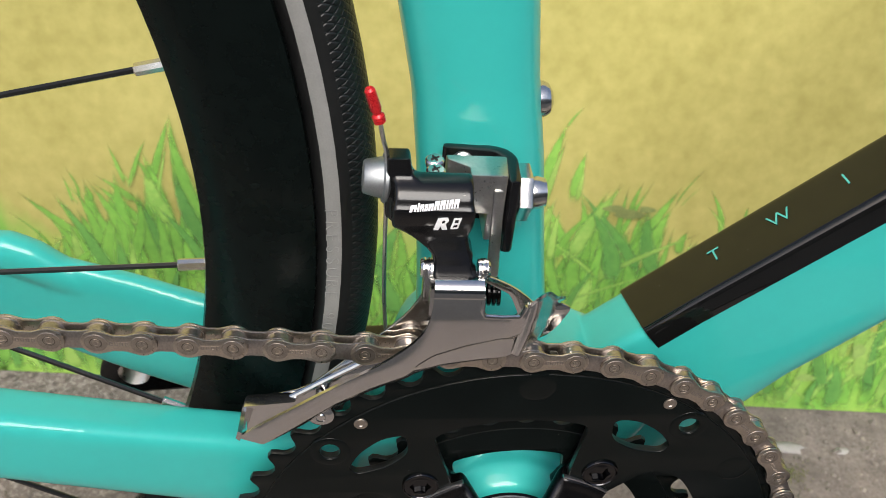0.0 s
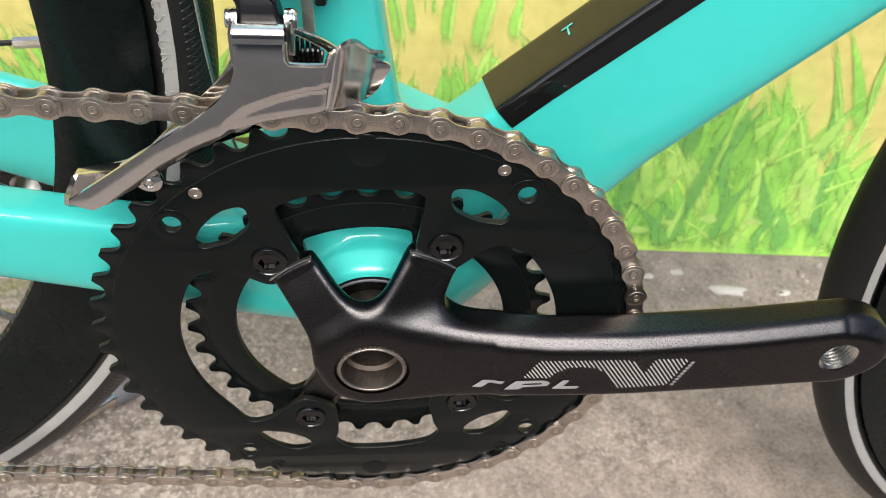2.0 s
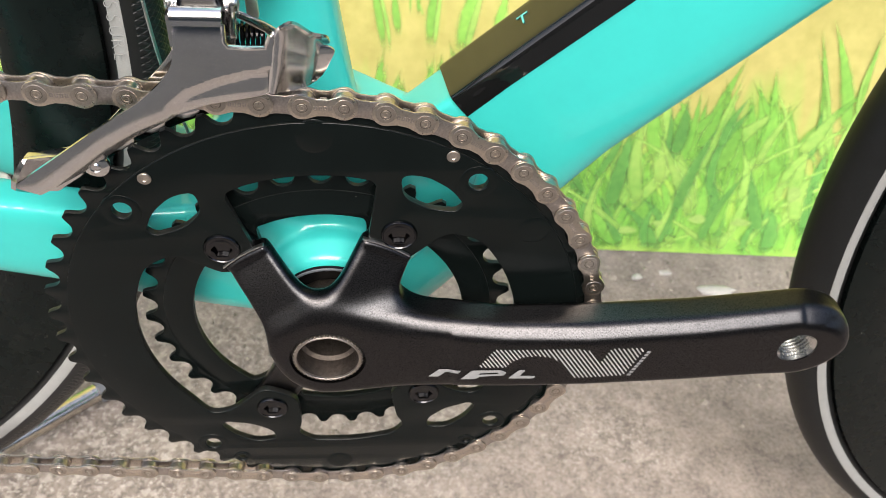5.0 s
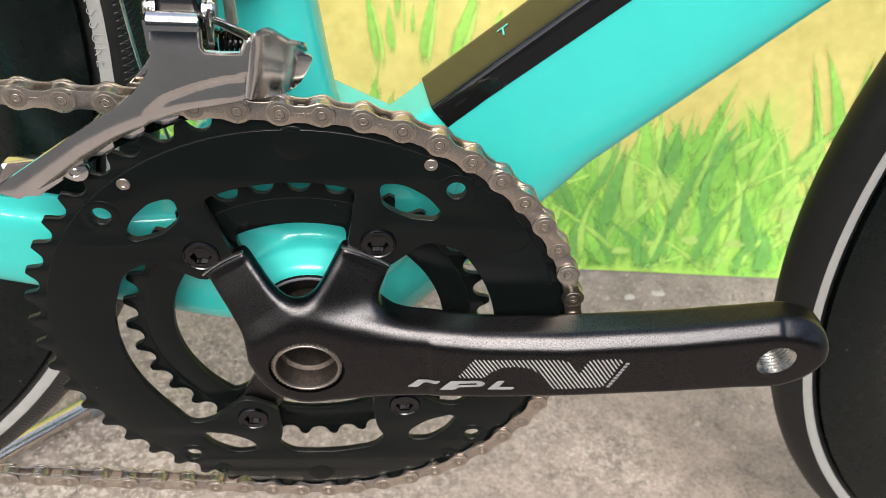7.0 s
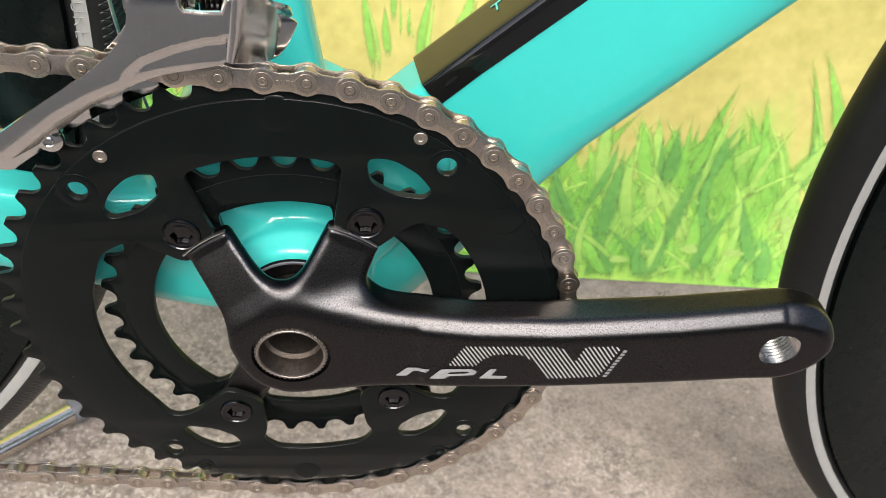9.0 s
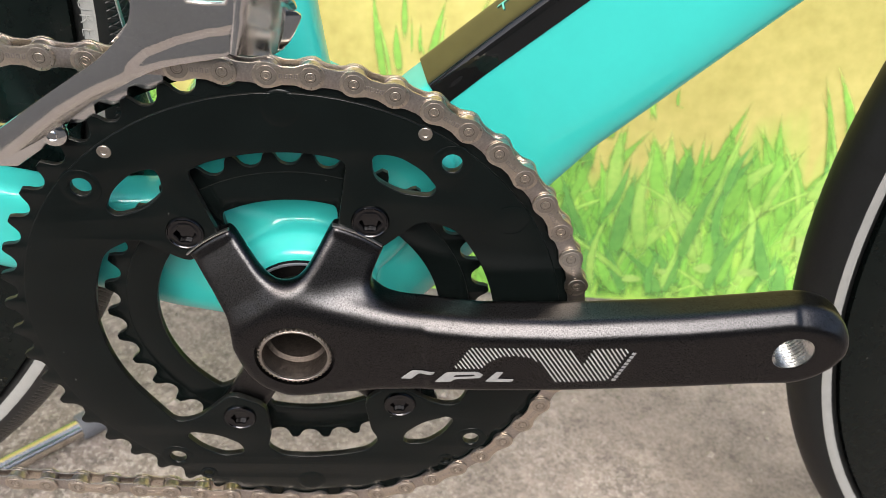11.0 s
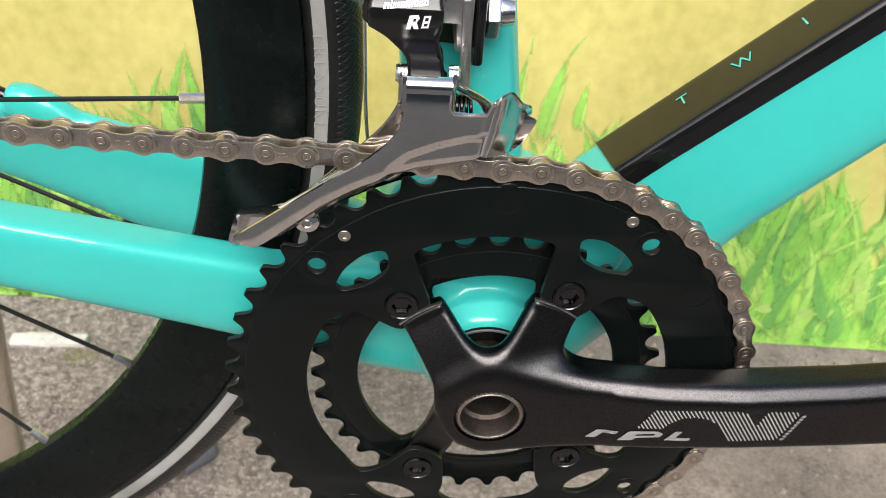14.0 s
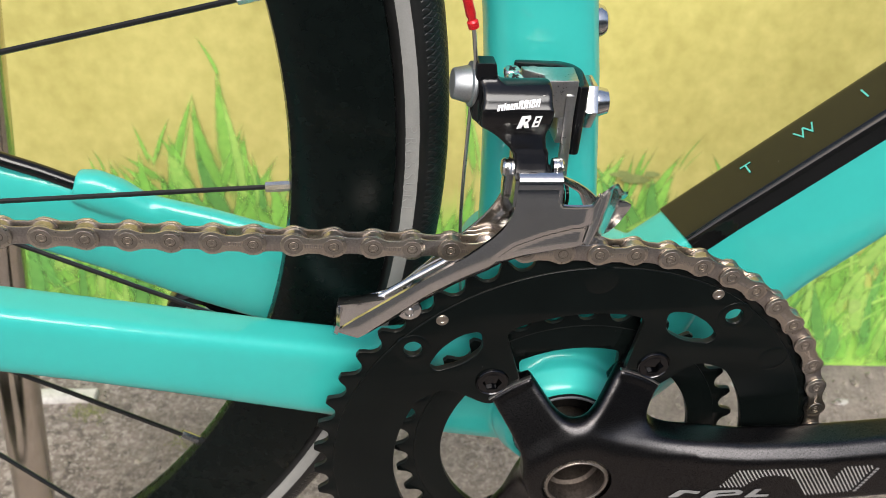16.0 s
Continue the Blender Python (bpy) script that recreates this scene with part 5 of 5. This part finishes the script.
    PX, PY, PZ = np.meshgrid(gx, gy, gz, indexing="ij")
    barrel = smax(np.hypot(PY - 8.2, PZ - 455.4) - 7.4, np.maximum(-47.4 - PX, PX + 26.2), 1.2)
    half = np.interp(PZ, (428, 433, 438, 442, 446, 450, 456), (6.4, 6.0, 5.6, 6.0, 7.6, 10.2, 10.4))
    mid = np.interp(PZ, (430, 440, 450), (-29.2, -30.4, -36.6))
    face = np.interp(PZ, (428, 432, 437, 442, 447, 452, 456), (0.8, 1.2, 2.6, 3.0, 2.4, 1.2, 0.9))
    waist = smax(np.abs(PX - mid) - half, np.maximum(np.maximum(face - PY, PY - 12), np.maximum(430.6 - PZ, PZ - 456)), 1.6)
    ear = smax(np.maximum(-49.6 - PX, PX - np.interp(PZ, (455, 462, 468), (-40, -42.4, -43.4))), np.maximum(np.maximum(6.8 - PY, PY - 12.8), np.maximum(450 - PZ, PZ - 468.4)), 0.9)
    pivot = smax(np.hypot(PY - 4.8, PZ - 431.8) - 3.7, np.maximum(-35.2 - PX, PX + 23.2), 0.6)
    kb = surface_of(smin(smin(smin(barrel, waist, 2.6), ear, 2.2), pivot, 0.8), (gx[0], gy[0], gz[0]), step)
    for v in kb.verts:
        v.co = v.co / 1000
    km = mesh_of(kb, "knuckle", 60)
    hull = mathutils.bvhtree.BVHTree.FromPolygons([v.co.copy() for v in km.vertices], [tuple(f.vertices) for f in km.polygons])
    part("knuckle", km, SATIN, fd, "black painted derailleur knuckle")

    def stamp(outline, gaps=()):
        """A white print on the knuckle's face; outline of (along, up) in millimetres from the print's start, which runs uphill."""
        bm = plate([outline, *gaps], 0.0, 0.0001, 0.00001)
        for v in bm.verts:
            a, c = v.co.x, v.co.z
            p = Vector((-0.0434 + (a - 0.02 * c) / 1000, -0.02, 0.4564 + (c + 0.10 * a) / 1000))
            v.co = (hull.ray_cast(p, Y)[0] or p) - Y * (0.0003 + v.co.y)
        part("printed_bar", bm, WHITE, fd, "white printed bar")

    at = 0.0
    for w, h in ((1.7, 1.5), (0.45, 1.9), (1.0, 1.5), (0.8, 1.5), (1.2, 1.5), (1.3, 2.0), (1.35, 2.0), (0.5, 2.0), (1.1, 2.0), (1.3, 2.0)):
        lean = 0.22 * h
        gap = [[(at + 0.42 * w, 0.0), (at + 0.66 * w, 0.0), (at + 0.66 * w + 0.5 * lean, h * 0.52), (at + 0.42 * w + 0.5 * lean, h * 0.52)]]
        stamp([(at, 0), (at + w, 0), (at + w + lean, h), (at + lean, h)] if w < 0.6 else [(at, 0), gap[0][0], gap[0][3], gap[0][2], gap[0][1], (at + w, 0), (at + w + lean, h), (at + lean, h)])
        at += w + 0.24
    stamp([(6.6, -6.9), (8.0, -6.9), (8.4, -5.3), (9.0, -6.9), (10.4, -6.9), (9.8, -4.6), (10.6, -3.4), (10.3, -2.3), (7.7, -2.3)], [[(8.7, -4.3), (9.5, -4.3), (9.7, -3.3), (8.9, -3.3)]])
    stamp([(11.1, -6.7), (13.2, -6.7), (14.0, -2.7), (11.9, -2.7)], [[(11.8, -6.1), (12.8, -6.1), (13.0, -5.1), (12.0, -5.1)], [(12.1, -4.4), (13.1, -4.4), (13.3, -3.3), (12.3, -3.3)]])
    part("clamp_bolt", lathe_along([(0.0050, -0.001), (0.0066, 0.0), (0.0070, 0.0003), (0.0070, 0.0012), (0.0066, 0.0015), (0.0057, 0.0016), (0.0056, 0.0026), (0.0047, 0.0064), (0.0043, 0.0068), (0.00002, 0.0068)], (-0.0490, 0.0125, 0.4592), (-1, -0.05, 0.06), 28), ZINC, fd, "zinc cable clamp bolt")
    # hanger block and hooked black clamp
    up = plate([rounded([(-0.0262, 0.0130), (-0.0158, 0.0130), (-0.0150, 0.0240), (-0.0325, 0.0240), (-0.0320, 0.0215), (-0.0262, 0.0175)], 0.0006)], -0.4605, -0.4478, 0.0004)
    dn = plate([rounded([(-0.0208, 0.0130), (-0.0158, 0.0130), (-0.0150, 0.0310), (-0.0208, 0.0310)], 0.0006)], -0.4480, -0.4388, 0.0004)
    hb = join(up, dn)
    for v in hb.verts:
        v.co = (v.co.x, v.co.z, -v.co.y)
    bmesh.ops.recalc_face_normals(hb, faces=hb.faces[:])
    part("hanger_block", hb, STEEL, fd, "bare steel hanger block")
    hook = rounded([(-0.0325, 0.0355), (-0.0325, 0.0325), (-0.0175, 0.0310), (-0.0150, 0.0280), (-0.0152, 0.0140), (-0.0116, 0.0140), (-0.0108, 0.0285), (-0.0135, 0.0335), (-0.0190, 0.0355)], 0.0025)
    hk = plate([hook], -0.0118, 0.0125, 0.0006)
    for v in hk.verts:
        v.co = (v.co.x, v.co.z, 0.4462 - v.co.y)
    part("clamp_hook", hk, SATIN, fd, "black hooked braze-on clamp")
    part("clamp_dome", lathe_along([(0.0034, 0.0), (0.0030, 0.0014), (0.0014, 0.0022), (0.00002, 0.0024)], (-0.0265, 0.0322, 0.4540), (0, -1, 0.15), 20), STEEL, fd, "round grey bolt end")
    nut = [(0.0086 * math.cos(math.pi * i / 3), 0.0086 * math.sin(math.pi * i / 3)) for i in range(6)]
    nb = plate([nut], -0.0021, 0.0021, 0.0006)
    moved(nb, pose(-0.0088, 0.0250, 0.4480, 0, 0, 90))
    part("clamp_nut", nb, BRIGHT, fd, "hexagonal steel clamp nut")
    part("clamp_stud", lathe_along([(0.0056, 0.0), (0.0056, 0.0008), (0.0050, 0.0010), (0.0049, 0.0024), (0.0043, 0.0042), (0.0042, 0.0048), (0.0038, 0.0050), (0.00002, 0.0046)], (-0.0068, 0.0250, 0.4480), (1, 0, 0.05), 28), BRIGHT, fd, "steel stud through the nut")
    for y in (0.0150, 0.0208):
        head = lathe_along([(0.0018, -0.010), (0.0020, -0.0024), (0.0022, -0.0018), (0.0018, -0.0013), (0.0024, -0.0007), (0.0019, -0.0002), (0.0026, 0.0), (0.0027, 0.0014), (0.0022, 0.0019), (0.00002, 0.0020)], (-0.0358, y, 0.4592), (-0.03, -0.12, 1), 24)
        part("limit_screw", head, BRIGHT, fd, "cross-head limit screw")
        q = pose(-0.0358, y - 0.00026, 0.4612, 6, 0, 30)
        for turn in (0, 90):
            part("screw_slot", moved(block(-0.0013, 0.0013, -0.0002, 0.0002, -0.0002, 0.0002, 0), q @ pose(0, 0, 0, 0, 0, turn)), BLACK, fd)
    # links below the knuckle
    for x in (-0.0372, -0.0212):
        ln = plate([rounded([(-0.0030, 0.0055), (0.0030, 0.0055), (0.0034, -0.0080), (-0.0034, -0.0080)], 0.0028)], -0.0009, 0.0009, 0.0003)
        moved(ln, pose(x, 0.0040, 0.4325, 0, 0, 90))
        part("swing_link", ln, BRIGHT, fd, "chromed swing link")
        part("link_rivet", lathe_along([(0.0030, -0.0016), (0.0030, 0.0012), (0.0024, 0.0019), (0.00002, 0.0020)], (x, 0.0040, 0.4350), (1 if x > -0.03 else -1, 0, 0), 20), BRIGHT, fd, "domed link rivet")
    part("lower_pin", lathe_along([(0.0030, 0.0), (0.0030, 0.0130)], (-0.0358, 0.0050, 0.4275), (1, 0, 0), 18), SATIN, fd, "black link pivot")
    arm = plate([rounded([(-0.0195, 0.4560), (-0.0165, 0.4560), (-0.0150, 0.4260), (-0.0185, 0.4240)], 0.001)], 0.0120, 0.0136, 0.0004)
    part("inner_link", arm, STEEL, fd, "steel inner link")
    coil = []
    for i in range(90):
        a = i * 2 * math.pi / 15
        coil.append((-0.0225 + i * 0.0001, 0.0135 + 0.0040 * math.cos(a), 0.4195 + 0.0040 * math.sin(a)))
    part("return_spring", sweep(coil, 0.0006, 6), BOLT, fd, "black coiled return spring")
    # cable with its red end cap
    wire = sweep(bend([(-0.036, 0.040, 0.330), (-0.0430, 0.030, 0.360), (-0.0480, 0.020, 0.405), (-0.0492, 0.0135, 0.450), (-0.0496, 0.0095, 0.4670), (-0.0508, 0.0060, 0.4745), (-0.0522, 0.0040, 0.4825)]), 0.0006, 8)
    part("shift_cable", wire, STEEL, fd, "bare steel shift cable")
    part("cable_cap", lathe_along([(0.0008, 0.0), (0.0016, 0.0003), (0.0017, 0.0022), (0.0012, 0.0028), (0.0012, 0.0036), (0.0015, 0.0041), (0.0014, 0.0095), (0.0010, 0.0101), (0.00002, 0.0096)], (-0.0517, 0.0043, 0.4800), (-0.32, -0.05, 1.0), 16), RED, fd, "red crimped cable end cap")


make_derailleur()

# ---- stand ----
stand = tagged(new("display_stand"), "chromed tubular stand holding the rear wheel up", "bicycle stand")


def make_stand():
    rings = []
    for i in range(91):
        z = 0.012 + 0.45 * i / 90
        c = Vector((-0.2945 + 0.117 * z - 0.003 * math.sin(z * 7), 0.141, z))
        ring = []
        for k in range(40):
            a = 2 * math.pi * k / 40
            q = Vector((math.cos(a), math.sin(a), 0))
            # the tube is pressed in along its face above a rounded end
            press = min(1.0, max(0.0, (z - 0.160) / 0.03)) ** 0.5 * math.exp(-((a - 1.42 * math.pi) / 0.42) ** 2)
            ring.append(c + q * (0.0112 - 0.0036 * press))
        rings.append(ring)
    part("upright", skin(rings), STAND, stand, "chromed upright tube pressed in along its face")
    part("clamp_screw", lathe_along([(0.0034, -0.004), (0.0034, 0.0012), (0.0028, 0.0022), (0.00002, 0.0026)], (-0.2425, 0.1305, 0.401), (0.4, -1, 0.2), 16), BRIGHT, stand, "small round steel screw head")
    foot = sweep([(-0.330, 0.081, 0.0105), (-0.190, 0.203, 0.0105)], 0.0072, 20)
    part("foot_tube", foot, STAND, stand, "chromed foot tube on the ground")
    d = Vector((0.140, 0.122, 0)).normalized()
    e = Vector((-0.195, 0.199, 0.0105))
    part("foot_cap", lathe_along([(0.0098, 0.0), (0.0102, 0.001), (0.0104, 0.022), (0.0096, 0.026), (0.0080, 0.0275), (0.00002, 0.0275)], e, d, 24), GREY_CAP, stand, "grey rubber end cap")


make_stand()

# ---- litter on the ground ----
STONE = material("chalky_white_stone", (0.36, 0.345, 0.32), 0.85, vary=0.15, scale=60, bump=0.5, bump_scale=400)
CHALK = material("white_chalk_slab", (0.56, 0.545, 0.51), 0.85, vary=0.22, scale=45, bump=0.5, bump_scale=300)
GRIT = material("brown_grit", (0.18, 0.155, 0.130), 0.9, vary=0.3, scale=50, island=0.28, tint=(0.24, 0.21, 0.18))
MOSS = material("low_moss", (0.150, 0.155, 0.062), 0.9, vary=0.4, scale=120, island=0.3)


def pebble(size, rnd, squash=0.5, long=1.0):
    bm = bmesh.new()
    bmesh.ops.create_icosphere(bm, subdivisions=2, radius=1)
    ofs = Vector((rnd.random() * 50, rnd.random() * 50, 0))
    for v in bm.verts:
        k = 1 + 0.45 * noise.noise(v.co * 1.3 + ofs) + 0.15 * noise.noise(v.co * 4 + ofs)
        v.co = Vector((v.co.x * long, v.co.y, v.co.z * squash)) * k * size
    return bm


def make_litter():
    rnd = random.Random(9)
    for x, y, size, long, turn in ((0.333, 0.314, 0.0065, 3.0, -5), (0.384, 0.310, 0.0042, 2.0, 8), (0.262, 0.333, 0.0036, 1.6, 20), (0.290, 0.338, 0.0034, 1.8, -12)):
        ob = new("white_stone", mesh_of(pebble(size, rnd, 0.55, long), angle=60))
        ob.data.materials.append(STONE)
        ob.matrix_basis = pose(x, y, size * 0.12, 0, 0, turn)
        tagged(ob, "pale chalky stone chip lying on the ground", "stone", "stone chips by the banner")
    bm = block(-0.375, -0.309, 0.336, 0.350, -0.003, 0.0055, 0.002)
    bmesh.ops.subdivide_edges(bm, edges=bm.edges[:], cuts=5, use_grid_fill=True)
    for v in bm.verts:
        v.co += Vector((0.004, 0.003, 0.0022)) * noise.noise(v.co * 70) + Vector((0, 0, 0.0012)) * noise.noise(v.co * 260)
    ob = new("white_stone", mesh_of(bm, angle=60))
    ob.data.materials.append(CHALK)
    tagged(ob, "long white chalky slab of stone lying behind the stand", "stone", "stone chips by the banner")
    for name, mat, count, label in (("grit", GRIT, 1300, "loose brown grit along the foot of the banner"), ("moss", MOSS, 900, "thin green moss tufts in the grit")):
        verts, faces = [], []
        for _ in range(count):
            x = rnd.uniform(-0.75, 0.75)
            foot = 0.382 - 0.056 * x
            if name == "grit":
                y = foot - abs(rnd.gauss(0, 0.075 if x > 0 else 0.16)) - 0.004
                r = rnd.uniform(0.0008, 0.0032) * (1.5 if rnd.random() < 0.1 else 1)
            else:
                c = rnd.choice(((0.325, 0.285), (-0.313, 0.326), (-0.222, 0.291), (-0.313, 0.326)))
                x, y = rnd.gauss(c[0], 0.009), rnd.gauss(c[1], 0.006)
                r = rnd.uniform(0.0004, 0.0010)
            z0 = 0.004 * noise.fractal(Vector((x * 9, y * 9, 0)), 1.0, 2.0, 4)
            base = len(verts)
            flat = rnd.uniform(0.4, 0.8)
            for k, (cx, cy, cz) in enumerate(((1, 0, 0), (0.3, 0.9, 0.1), (-0.8, 0.6, 0), (-0.8, -0.6, 0.1), (0.3, -0.9, 0), (0.1, 0.1, 1), (0, 0, -0.6))):
                q = r * rnd.uniform(0.75, 1.25)
                verts.append((x + cx * q, y + cy * q, z0 + r * 0.2 + cz * q * flat))
            for k in range(5):
                faces.append((base + k, base + (k + 1) % 5, base + 5))
                faces.append((base + (k + 1) % 5, base + k, base + 6))
        me = bpy.data.meshes.new(name)
        me.from_pydata(verts, [], faces)
        me.materials.append(mat)
        tagged(new(name, me), label, name, kind="stuff")


make_litter()
